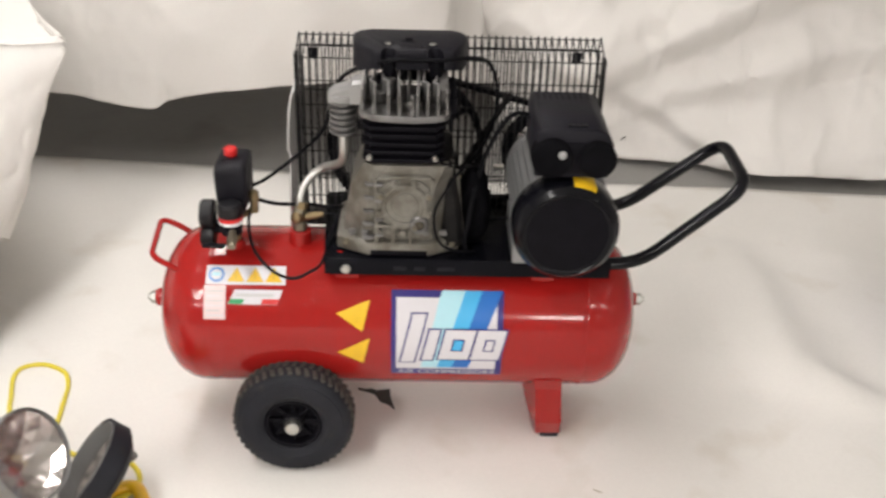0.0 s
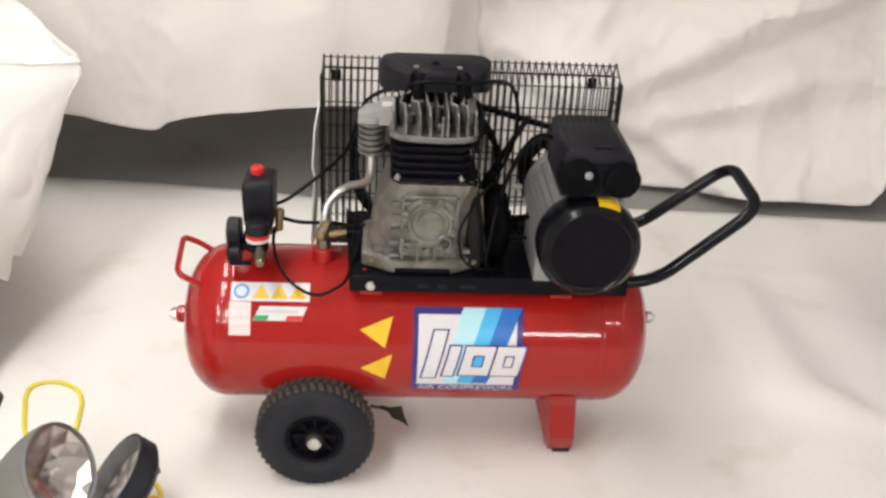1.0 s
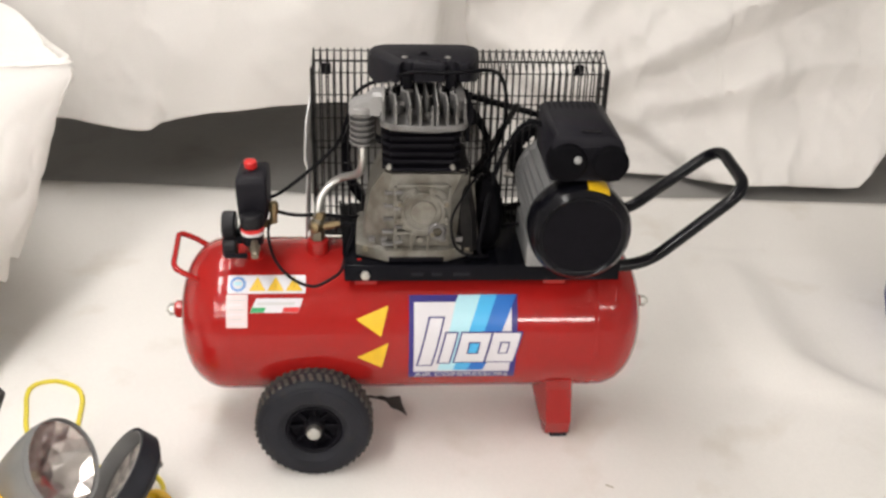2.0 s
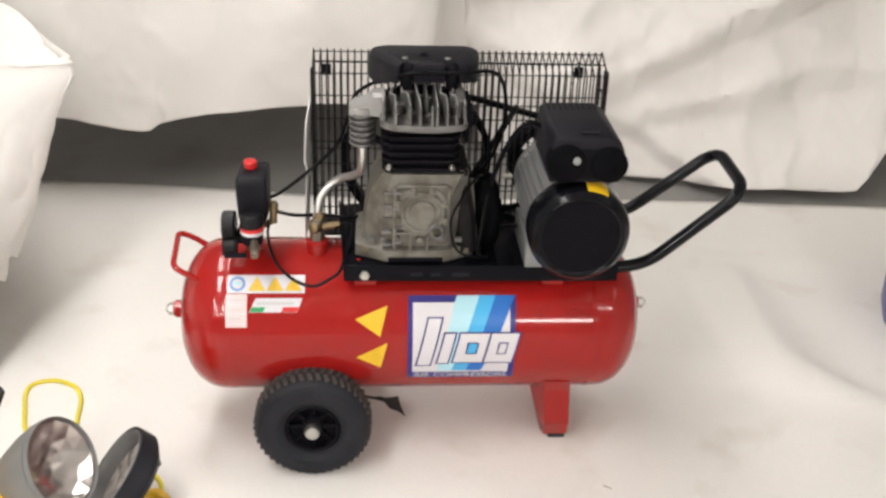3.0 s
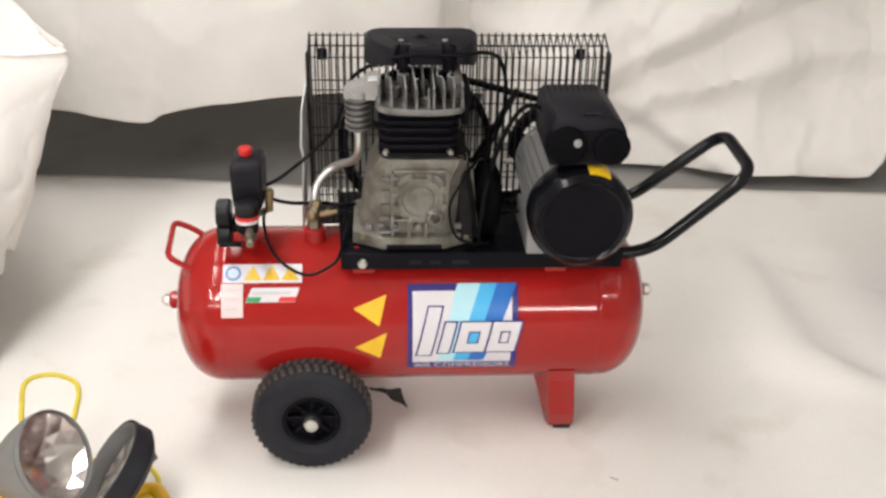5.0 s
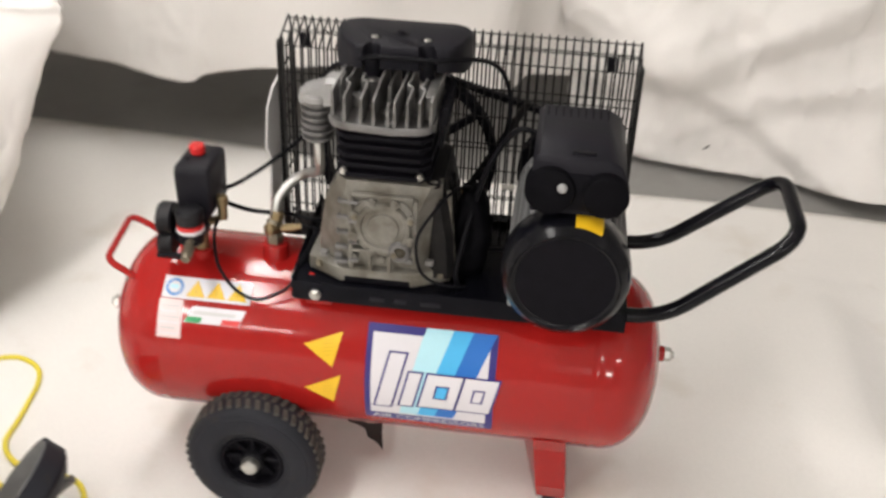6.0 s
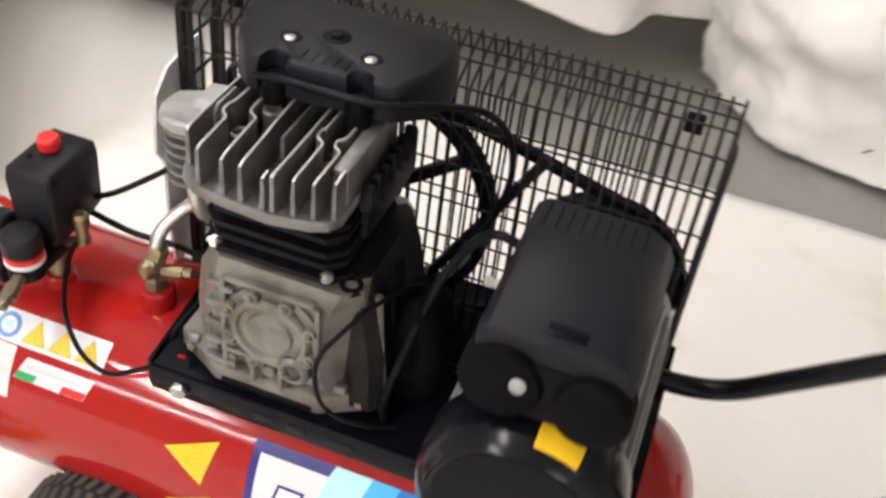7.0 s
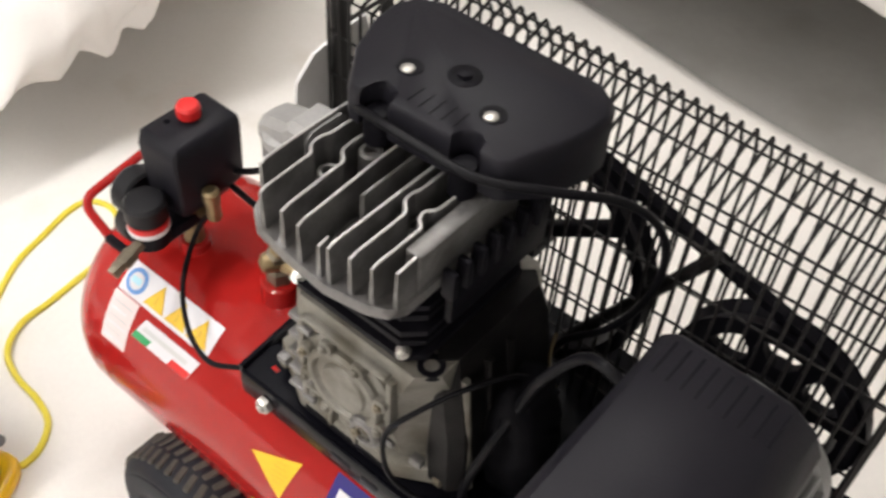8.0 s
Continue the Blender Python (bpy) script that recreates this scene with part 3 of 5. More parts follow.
# The wordmark as plain slanted shapes.
SL = 0.2
for u0, u1, v0, v1, hole in ((0.04, 0.16, 0.22, 0.76, 0), (0.225, 0.32, 0.25, 0.6, 0), (0.37, 0.64, 0.26, 0.6, 1), (0.66, 0.915, 0.26, 0.6, 1)):
    def para(g):
        return logo([(u0 - g + SL * (v0 - g), v0 - g), (u1 + g + SL * (v0 - g), v0 - g), (u1 + g + SL * (v1 + g), v1 + g), (u0 - g + SL * (v1 + g), v1 + g)])
    decal("mark_outline", para(0.016), 0.0022, NAVY, big)
    decal("mark", para(0.0), 0.0027, WHITEP, big, "plain slanted white shape")
    if hole:
        c0, c1, h0, h1 = u0 + 0.1, u1 - 0.09, v0 + 0.12, v1 - 0.11
        g = 0.014
        decal("mark_outline", logo([(c0 - g + SL * h0, h0 - g), (c1 + g + SL * h0, h0 - g), (c1 + g + SL * h1, h1 + g), (c0 - g + SL * h1, h1 + g)]), 0.0032, NAVY, big)
        decal("mark_window", logo([(c0 + SL * h0, h0), (c1 + SL * h0, h0), (c1 + SL * h1, h1), (c0 + SL * h1, h1)]), 0.0037, CYAN if u0 < 0.5 else WHITEP, big)
txt = bpy.data.curves.new("lettering", "FONT")
txt.body, txt.size, txt.align_x = "AIR COMPRESSORS", 0.019, "CENTER"
tmp = new("lettering_source", txt)
bpy.context.view_layer.update()
me = tmp.to_mesh()
bm = bmesh.new()
bm.from_mesh(me)
tmp.to_mesh_clear()
bpy.data.objects.remove(tmp)
span = max(v.co.x for v in bm.verts) - min(v.co.x for v in bm.verts)
for v in bm.verts:
    v.co = (LU + LW * 0.5 + v.co.x * 0.176 / span, LV + 0.0028 + v.co.y * 0.95, 0)
part("lettering", wrap(bm, 0.0012), WHITEP, big, "white capital letters", sharp=80)

# Row of safety signs with a pale pink label under it.
row = decal("safety_label", [(-0.412, 0.112), (-0.272, 0.112), (-0.272, 0.148), (-0.412, 0.148)], 0.0007, WHITEP, comp, "white strip with a blue round sign and three yellow triangles")
decal("round_sign", disc(-0.394, 0.130, 0.0145), 0.0012, SKY, row)
decal("round_sign", disc(-0.394, 0.130, 0.0095), 0.0017, WHITEP, row)
decal("bar", [(-0.401, 0.127), (-0.387, 0.127), (-0.387, 0.134), (-0.401, 0.134)], 0.0022, PALE, row)
for u in (-0.359, -0.326, -0.293):
    decal("triangle_rim", [(u - 0.0155, 0.1165), (u + 0.0155, 0.1165), (u, 0.1445)], 0.0012, OCHRE, row)
    decal("triangle", [(u - 0.0125, 0.1183), (u + 0.0125, 0.1183), (u, 0.1412)], 0.0017, YELLOW, row)
    decal("bar", [(u - 0.0025, 0.1215), (u + 0.0025, 0.1215), (u + 0.0008, 0.131), (u - 0.0008, 0.131)], 0.0022, OCHRE, row)
slip = decal("rating_label", [(-0.414, 0.050), (-0.376, 0.050), (-0.376, 0.1105), (-0.414, 0.1105)], 0.0007, PINK, comp, "pale pink label with faint grey bars")
for k in range(6):
    decal("bar", [(-0.41, 0.056 + 0.0085 * k), (-0.38 - 0.006 * (k % 3 == 1), 0.056 + 0.0085 * k), (-0.38 - 0.006 * (k % 3 == 1), 0.0585 + 0.0085 * k), (-0.41, 0.0585 + 0.0085 * k)], 0.0012, GREYP if k % 2 else WHITEP, slip)
flag = decal("flag_label", [(-0.372, 0.077), (-0.285, 0.077), (-0.276, 0.103), (-0.360, 0.103)], 0.0007, WHITEP, comp, "slanted white label with green and red ends")
decal("bar", [(-0.371, 0.0775), (-0.347, 0.0775), (-0.3425, 0.0865), (-0.3675, 0.0865)], 0.0012, GREEN, flag)
decal("bar", [(-0.314, 0.0775), (-0.2855, 0.0775), (-0.282, 0.0865), (-0.3105, 0.0865)], 0.0012, KNOB, flag)
decal("bar", [(-0.36, 0.0905), (-0.292, 0.0905), (-0.29, 0.096), (-0.3575, 0.096)], 0.0012, GREYP, flag)
for pts in ([(-0.181, 0.064), (-0.135, 0.031), (-0.1215, 0.089)], [(-0.179, -0.011), (-0.134, -0.037), (-0.1215, 0.019)]):
    tri_ = decal("warning_triangle", pts, 0.0007, YELLOW, comp, "yellow triangular warning sticker")
    c = (sum(p[0] for p in pts) / 3, sum(p[1] for p in pts) / 3)
    for k in range(-2, 3):
        w = 0.010 - 0.002 * abs(k)
        decal("bar", [(c[0] - w + 0.004, c[1] + k * 0.006 - 0.001), (c[0] + w + 0.004, c[1] + k * 0.006 + 0.002), (c[0] + w + 0.004, c[1] + k * 0.006 + 0.0035), (c[0] - w + 0.004, c[1] + k * 0.006 + 0.0005)], 0.0012, OCHRE, tri_)

# ---- base plate ----
PZ = 0.423
bm = prism(bmesh.new(), [(-0.197, -0.117), (0.297, -0.117), (0.297, 0.14), (-0.212, 0.14)], 0.004, Matrix.Translation((0, 0, PZ - 0.004)))
plate = part("base_plate", bm, PAINT, comp, "black folded steel base plate")
for nm, lo, hi in (("front_flange", (-0.197, -0.121, 0.391), (0.297, -0.117, PZ)), ("rear_flange", (-0.197, 0.14, 0.391), (0.297, 0.144, PZ))):
    part(nm, box(bmesh.new(), lo, hi, 0.001), PAINT, plate)
bm = loft(bmesh.new(), [[(x, y, 0.392), (x + 0.004, y, 0.392), (x + 0.004, y, PZ + 0.006), (x, y, PZ + 0.006)] for x, y in ((-0.2005, -0.119), (-0.2085, 0.01), (-0.2165, 0.142))])
part("end_flange", bm, PAINT, plate)
bm = bmesh.new()
hexbolt(bm, (-0.163, -0.1212, 0.405), (0, -1, 0), 0.0092, 0.008)
part("bolt", bm, STEEL, plate)
for k, w in ((-0.07, 0.022), (-0.035, 0.018), (0.01, 0.03)):
    part("embossing", box(bmesh.new(), (k - w / 2, -0.1222, 0.401), (k + w / 2, -0.1205, 0.409), 0.0006), GRAIN, plate)
part("locating_lug", box(bmesh.new(), (-0.178, -0.1, PZ - 0.001), (-0.170, -0.096, PZ + 0.002), 0.0008), RED, plate, "red painted lug")
for x in (-0.162, 0.182):
    part("support_tab", box(bmesh.new(), (x - 0.02, -0.108, 0.376), (x + 0.02, -0.07, 0.3925), 0.002), RED, plate, "red welded support tab")

# ---- pump: crankcase ----
def foot_line(z, g=0.0):
    """The crankcase's foot in plan, its front corners cut off wide."""
    return [(x, y + g, z) for x, y in ((-0.128, -0.111), (-0.018, -0.111), (0.033, -0.082), (0.033, 0.04), (0.023, 0.05), (-0.17, 0.05), (-0.18, 0.04), (-0.18, -0.082))]


bm = loft(bmesh.new(), [foot_line(PZ, 0.004), foot_line(PZ + 0.004), foot_line(PZ + 0.024), foot_line(PZ + 0.026, 0.002), rect(-0.168, 0.020, -0.101, 0.045, PZ + 0.029, 0.035),
                        rect(-0.164, 0.018, -0.111, 0.045, PZ + 0.07, 0.036), rect(-0.153, 0.018, -0.113, 0.045, 0.555, 0.03), rect(-0.129, 0.018, -0.115, 0.04, 0.597, 0.014)])
crank = part("crankcase", bm, CAST, comp, "oil-stained cast aluminium crankcase")
CC = (-0.062, 0.528)
bm = lathe(bmesh.new(), [(0.049, -0.004), (0.049, 0.002), (0.046, 0.0035), (0, 0.0035)], (CC[0], -0.115, CC[1]), (0, -1, 0), 44)
part("cover_flange", bm, CAST, crank)
part("bearing_cover", lathe(bmesh.new(), [(0.040, 0), (0.040, 0.006), (0.038, 0.009), (0.033, 0.009), (0.031, 0.005), (0.024, 0.005), (0.022, 0.008), (0.010, 0.008), (0, 0.0085)], (CC[0], -0.1165, CC[1]), (0, -1, 0), 40), CAST, crank)
for x0, x1, z0, z1 in ((-0.113, -0.107, 0.456, 0.575), (-0.019, -0.013, 0.505, 0.575), (-0.084, -0.079, 0.452, 0.488), (-0.055, -0.050, 0.452, 0.482), (-0.113, -0.050, 0.484, 0.489), (-0.107, -0.019, 0.574, 0.580)):
    part("web", box(bmesh.new(), (x0, -0.1215, z0), (x1, -0.110, z1), 0.002), CAST, crank)
for k in range(8):
    a = 2 * math.pi * (k + 0.5) / 8
    bm = lathe(bmesh.new(), [(0.0068, 0), (0.0068, 0.008), (0.005, 0.009)], (CC[0] + 0.044 * math.cos(a), -0.1175, CC[1] + 0.044 * math.sin(a)), (0, -1, 0), 14)
    part("screw_boss", bm, CAST, crank)
for k in range(8):
    a = 2 * math.pi * (k + 0.5) / 8
    bm = bmesh.new()
    hexbolt(bm, (CC[0] + 0.044 * math.cos(a), -0.1255, CC[1] + 0.044 * math.sin(a)), (0, -1, 0), 0.0046, 0.004)
    part("bolt", bm, CAST if k % 3 else DULL, crank)
for z in (0.462, 0.487, 0.512, 0.537, 0.562):
    part("rib", box(bmesh.new(), (-0.128 - (0.575 - z) * 0.06, -0.117, z - 0.003), (-0.114, -0.106, z + 0.003), 0.0015), ALU, crank)
for z in (0.47, 0.50, 0.535, 0.565):
    part("rib", box(bmesh.new(), (-0.112, -0.1235, z - 0.0028), (-0.098, -0.117, z + 0.0028), 0.0012), ALU, crank)
part("sight_glass", lathe(bmesh.new(), [(0.0165, 0), (0.0165, 0.008), (0.0135, 0.011), (0.0095, 0.011), (0.009, 0.008), (0, 0.008)], (-0.037, -0.117, 0.492), (0, -1, 0), 28), ALU, crank, "metal ring of the oil sight glass")
part("lens", lathe(bmesh.new(), [(0.0088, 0), (0.006, 0.0018), (0, 0.0022)], (-0.037, -0.1252, 0.492), (0, -1, 0), 20), OILGLASS, crank, "dark oil behind the sight glass")
# Black block set proud of the foot paints the shade under its arch.
part("foot_arch", box(bmesh.new(), (-0.122, -0.1122, PZ + 0.001), (-0.022, -0.095, PZ + 0.0125), 0.003), DEEPBLACK, crank)
for x in (-0.107, -0.066):
    part("round_boss", lathe(bmesh.new(), [(0.0075, 0), (0.007, 0.012), (0.005, 0.0135), (0, 0.0135)], (x, -0.106, 0.4715), (0, -1, 0), 18), CAST, crank)
for x in (-0.152, -0.13, -0.026, 0.004):
    part("pad", box(bmesh.new(), (x - 0.006, -0.109, PZ + 0.04), (x + 0.006, -0.1, PZ + 0.05), 0.002), ALU, crank)
for x in (-0.163, 0.02):
    bm = bmesh.new()
    hexbolt(bm, (x, -0.092, PZ + 0.014), (0, 0, 1), 0.0072, 0.008)
    part("bolt", bm, DULL, crank)
bm = lathe(bmesh.new(), [(0.011, 0), (0.011, 0.006), (0.006, 0.006), (0.006, -0.002), (0, -0.002)], (0.006, -0.098, 0.592), (0, 0, 1), 22)
part("breather_hole", bm, IRON, crank)
# The shade behind the crankcase's front is put into this casting's dark colour.
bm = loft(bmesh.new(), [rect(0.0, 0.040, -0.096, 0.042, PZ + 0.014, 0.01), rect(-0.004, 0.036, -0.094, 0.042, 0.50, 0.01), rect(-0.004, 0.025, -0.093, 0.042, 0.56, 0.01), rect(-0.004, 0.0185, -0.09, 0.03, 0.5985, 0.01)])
part("side_casting", bm, OLIVE, crank, "oily side casting, darkened for the shade it stands in")
# Ribs further back take the shaded colour too; the front one stays lighter.
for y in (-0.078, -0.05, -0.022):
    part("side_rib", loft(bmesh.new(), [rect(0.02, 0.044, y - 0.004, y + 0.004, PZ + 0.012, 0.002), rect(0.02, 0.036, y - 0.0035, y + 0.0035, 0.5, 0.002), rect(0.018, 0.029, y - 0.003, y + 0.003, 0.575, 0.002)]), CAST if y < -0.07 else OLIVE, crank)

# ---- pump: cylinder with fins ----
bm = box(bmesh.new(), (-0.122, -0.1, 0.597), (-0.008, 0.02, 0.69), 0.006)
cyl = part("cylinder", bm, IRON, comp, "black finned cast iron cylinder")
for k in range(6):
    z = 0.605 + k * 0.0145
    g = 0.002 * (k % 2)
    part("fin", loft(bmesh.new(), [rect(-0.133 + g, 0.002 - g, -0.114 + g, 0.03, z - 0.0028, 0.014), rect(-0.133 + g, 0.002 - g, -0.114 + g, 0.03, z + 0.0028, 0.014)]), IRON, cyl)
for x in (-0.121, -0.013):
    bm = bmesh.new()
    hexbolt(bm, (x, -0.109, 0.607), (0, -0.4, 1), 0.0050, 0.006, 0.0062)
    part("bolt", bm, STEEL, cyl)

# ---- pump: head with upright fins ----
HZ, HT = 0.689, 0.736


def ring(pts, z, k=1.0, c=(-0.06, -0.08)):
    """An outline at one height, drawn in by k towards c."""
    return [(c[0] + (x - c[0]) * k, c[1] + (y - c[1]) * k, z) for x, y in pts]


shape = [(-0.137, -0.006), (-0.137, -0.125), (-0.131, -0.138), (-0.116, -0.149), (-0.085, -0.154), (-0.045, -0.157), (-0.012, -0.151), (0.002, -0.144), (0.009, -0.132), (0.009, -0.006)]
bm = loft(bmesh.new(), [ring(shape, HZ, 0.985), ring(shape, HZ + 0.002), ring(shape, HZ + 0.008), ring(shape, HZ + 0.0105, 0.985)])
head = part("cylinder_head", bm, ALU, comp, "grey cast aluminium cylinder head with upright fins")
# Fins as lines in plan; some swing round the bolts.
FINS = [[(-0.131, -0.128), (-0.132, -0.09), (-0.131, -0.006)],
        [(-0.111, -0.147), (-0.112, -0.108), (-0.1125, -0.098), (-0.1185, -0.091), (-0.1195, -0.08), (-0.117, -0.072), (-0.1165, -0.05), (-0.116, -0.006)],
        [(-0.088, -0.150), (-0.090, -0.1), (-0.091, -0.088), (-0.0985, -0.081), (-0.1, -0.07), (-0.099, -0.05), (-0.098, -0.006)],
        [(-0.071, -0.152), (-0.073, -0.1), (-0.0745, -0.07), (-0.0745, -0.006)],
        [(-0.0575, -0.102), (-0.0585, -0.096), (-0.0585, -0.006)],
        [(-0.0515, -0.153), (-0.0515, -0.1435)],
        [(-0.043, -0.153), (-0.0425, -0.1), (-0.042, -0.006)],
        [(-0.0265, -0.150), (-0.0265, -0.105), (-0.0275, -0.095), (-0.0345, -0.088), (-0.0355, -0.078), (-0.0335, -0.068), (-0.0335, -0.006)],
        [(-0.0105, -0.147), (-0.010, -0.11), (-0.0105, -0.1), (-0.0165, -0.094), (-0.018, -0.086), (-0.0135, -0.0795), (-0.0125, -0.06), (-0.0125, -0.006)],
        [(0.0035, -0.139), (0.004, -0.121)]]
for pts in FINS:
    line = curve([(x, y, 0) for x, y in pts], 5)
    secs = []
    for i, p in enumerate(line):
        d = line[min(i + 1, len(line) - 1)] - line[max(i - 1, 0)]
        d = Vector((d.x, d.y, 0)).normalized()
        o = Vector((d.y, -d.x, 0))
        top = HT - (0.004 if len(pts) == 2 and pts[0][0] < -0.05 else 0) - (0.002 if i == 0 else 0)
        secs.append([p - o * 0.0022 + Vector((0, 0, HZ + 0.009)), p + o * 0.0022 + Vector((0, 0, HZ + 0.009)), p + o * 0.0013 + Vector((0, 0, top - 0.0010)), p + o * 0.0006 + Vector((0, 0, top)), p - o * 0.0006 + Vector((0, 0, top)), p - o * 0.0013 + Vector((0, 0, top - 0.0010))])
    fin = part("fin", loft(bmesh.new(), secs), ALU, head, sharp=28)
    # Faces of a fin that point up get the paler metal.
    fin.data.materials.append(FINTOP)
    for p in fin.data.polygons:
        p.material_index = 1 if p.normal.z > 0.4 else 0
part("edge_land", box(bmesh.new(), (-0.008, -0.119, HZ + 0.009), (0.0065, -0.01, HT - 0.003), 0.0025), ALU, head)
for x, y, h in ((-0.088, -0.063, 0.729), (-0.0255, -0.084, 0.712), (-0.056, -0.122, 0.708), (-0.105, -0.088, 0.715)):
    bm = lathe(bmesh.new(), [(0.0092, HZ + 0.009), (0.0092, h), (0.008, h + 0.0015), (0.0055, h + 0.0015), (0.005, h - 0.004), (0, h - 0.004)], (x, y, 0), (0, 0, 1), 22)
    part("bolt_boss", bm, ALU, head)
bm = bmesh.new()
hexbolt(bm, (-0.056, -0.122, 0.704), (0, 0, 1), 0.005, 0.006)
part("bolt", bm, STEEL, head)
# Black finned intake block at the head's side.
bm = box(bmesh.new(), (0.008, -0.094, 0.648), (0.0165, 0.02, 0.697), 0.004)
inlet = part("intake_block", bm, DEEPBLACK, comp, "black finned casting beside the cylinder head")
for k in range(7):
    y = -0.098 + k * 0.016
    part("fin", box(bmesh.new(), (0.0095, y - 0.0032, 0.684), (0.0215, y + 0.0032, 0.711), 0.0028), IRON, inlet)

# ---- aftercooler: finned outlet tube and pipe to the tank ----
bm = loft(bmesh.new(), [[(x, y, z) for y, z in ((-0.066 - w, z0), (-0.066 + w, z0), (-0.066 + w, z1 - 0.006), (-0.066 + w - 0.006, z1), (-0.066 - w + 0.006, z1), (-0.066 - w, z1 - 0.006))] for x, w, z0, z1 in ((-0.128, 0.021, 0.692, 0.733), (-0.15, 0.019, 0.692, 0.731), (-0.158, 0.017, 0.69, 0.722), (-0.18, 0.016, 0.69, 0.716), (-0.19, 0.012, 0.692, 0.708))])
cool = part("outlet_elbow", bm, PALEALU, comp, "cast outlet elbow with a finned cooling tube")
part("collar", lathe(bmesh.new(), [(0.0225, 0), (0.0225, 0.009), (0.019, 0.011)], (-0.167, -0.066, 0.694), (0, 0, 1), 26), PALEALU, cool)
pr = [(0.015, 0.632)]
for k in range(6):
    z = 0.636 + k * 0.0105
    pr += [(0.0155, z), (0.0225, z + 0.0012), (0.0225, z + 0.0045), (0.0155, z + 0.0058)]
pr.append((0.0155, 0.70))
part("finned_tube", lathe(bmesh.new(), pr, (-0.167, -0.066, 0), (0, 0, 1), 28), ALU, cool)
part("outlet_pipe", tube(bmesh.new(), [(-0.167, -0.066, 0.64), (-0.167, -0.062, 0.605), (-0.171, -0.045, 0.575), (-0.185, -0.015, 0.552), (-0.205, 0.014, 0.535), (-0.226, 0.018, 0.520), (-0.241, 0.006, 0.505), (-0.249, -0.010, 0.490), (-0.252, -0.017, 0.462)], 0.0075, 14), TUBEM, cool, "bare bent metal pipe")
VX, VY = -0.252, -0.018
bm = lathe(bmesh.new(), [(0.011, 0.421), (0.0135, 0.423), (0.0135, 0.439), (0.011, 0.442), (0.011, 0.448), (0.0125, 0.45), (0.0125, 0.462), (0.009, 0.466)], (VX, VY, 0), (0, 0, 1), 6)
cv = part("check_valve", bm, DULL, comp, "zinc and brass check valve on the tank")
part("nut", lathe(bmesh.new(), [(0.011, 0.0), (0.011, 0.012), (0.0085, 0.014)], (VX + 0.002, VY + 0.002, 0.465), (0.3, 0.2, 1), 6), BRASS, cv)
bm = lathe(bmesh.new(), [(0.008, -0.012), (0.0108, -0.008), (0.0108, 0.006), (0.0095, 0.010), (0.005, 0.0125), (0, 0.013)], (VX - 0.002, VY - 0.006, 0.452), (-0.45, -0.85, 0.1), 18)
part("side_plug", bm, BRASS, cv)
bm = rod(bmesh.new(), (VX + 0.01, VY, 0.45), (VX + 0.032, VY + 0.004, 0.452), 0.0072, 8)
rod(bm, (VX + 0.030, VY + 0.004, 0.452), (VX + 0.041, VY + 0.006, 0.453), 0.0056, 6)
part("side_nipple", bm, BRASS, cv)

# ---- air filter cover ----
FZ = 0.774
outline = [(-0.113, -0.0585), (-0.1045, -0.0582), (-0.1035, -0.049), (-0.098, -0.042), (-0.089, -0.041), (-0.082, -0.0455), (-0.0795, -0.0565), (-0.0265, -0.0545), (-0.0255, -0.046), (-0.02, -0.039), (-0.011, -0.0385), (-0.004, -0.044), (-0.0015, -0.0535), (0.0125, -0.053),
           (0.019, -0.047), (0.032, -0.012), (0.039, 0.018), (0.040, 0.038), (0.033, 0.054), (0.017, 0.064), (-0.13, 0.062), (-0.149, 0.052), (-0.156, 0.034), (-0.154, 0.01), (-0.141, -0.024), (-0.12, -0.053)]
mid = (-0.058, 0.002)
bm = loft(bmesh.new(), [[(x, y, 0.728 if y > -0.03 else 0.742) for x, y in outline], ring(outline, FZ - 0.010, 1.0, mid), ring(outline, FZ - 0.004, 0.985, mid), ring(outline, FZ - 0.001, 0.965, mid), ring(outline, FZ, 0.945, mid)])
filt = part("air_filter_cover", bm, GRAIN, comp, "grained black plastic air filter cover", sharp=50)
# Raised black discs: the shade inside sunk screw holes is put into colour.
for x, y, r in ((-0.094, -0.017, 0.0098), (-0.020, -0.017, 0.0098)):
    part("recess", lathe(bmesh.new(), [(r, 0), (r, 0.0003), (r * 0.97, 0.0006), (0, 0.0006)], (x, y, FZ), (0, 0, 1), 26), DEEPBLACK, filt)
    bm = lathe(bmesh.new(), [(0.0055, 0), (0.0052, 0.0012), (0.0034, 0.002), (0, 0.0022)], (x + 0.0005, y - 0.003, FZ + 0.0004), (0, 0, 1), 18)
    part("screw", bm, STEEL, filt, "bright round-headed screw")
part("centre_recess", lathe(bmesh.new(), [(0.0125, 0), (0.0125, 0.0003), (0.012, 0.0006), (0, 0.0006)], (-0.06, 0.002, FZ), (0, 0, 1), 28), DEEPBLACK, filt)
part("centre_nut", lathe(bmesh.new(), [(0.006, 0), (0.006, 0.003), (0.0035, 0.004)], (-0.06, 0.002, FZ + 0.0005), (0, 0, 1), 6), IRON, filt)
# Grooves are thin raised strips, their shade given as black colour.
for k in range(5):
    x = -0.072 + 0.0098 * k
    part("groove", box(bmesh.new(), (x - 0.0009, -0.046, FZ - 0.001), (x + 0.0009, -0.027, FZ + 0.0004), 0.0004, 1), DEEPBLACK, filt)
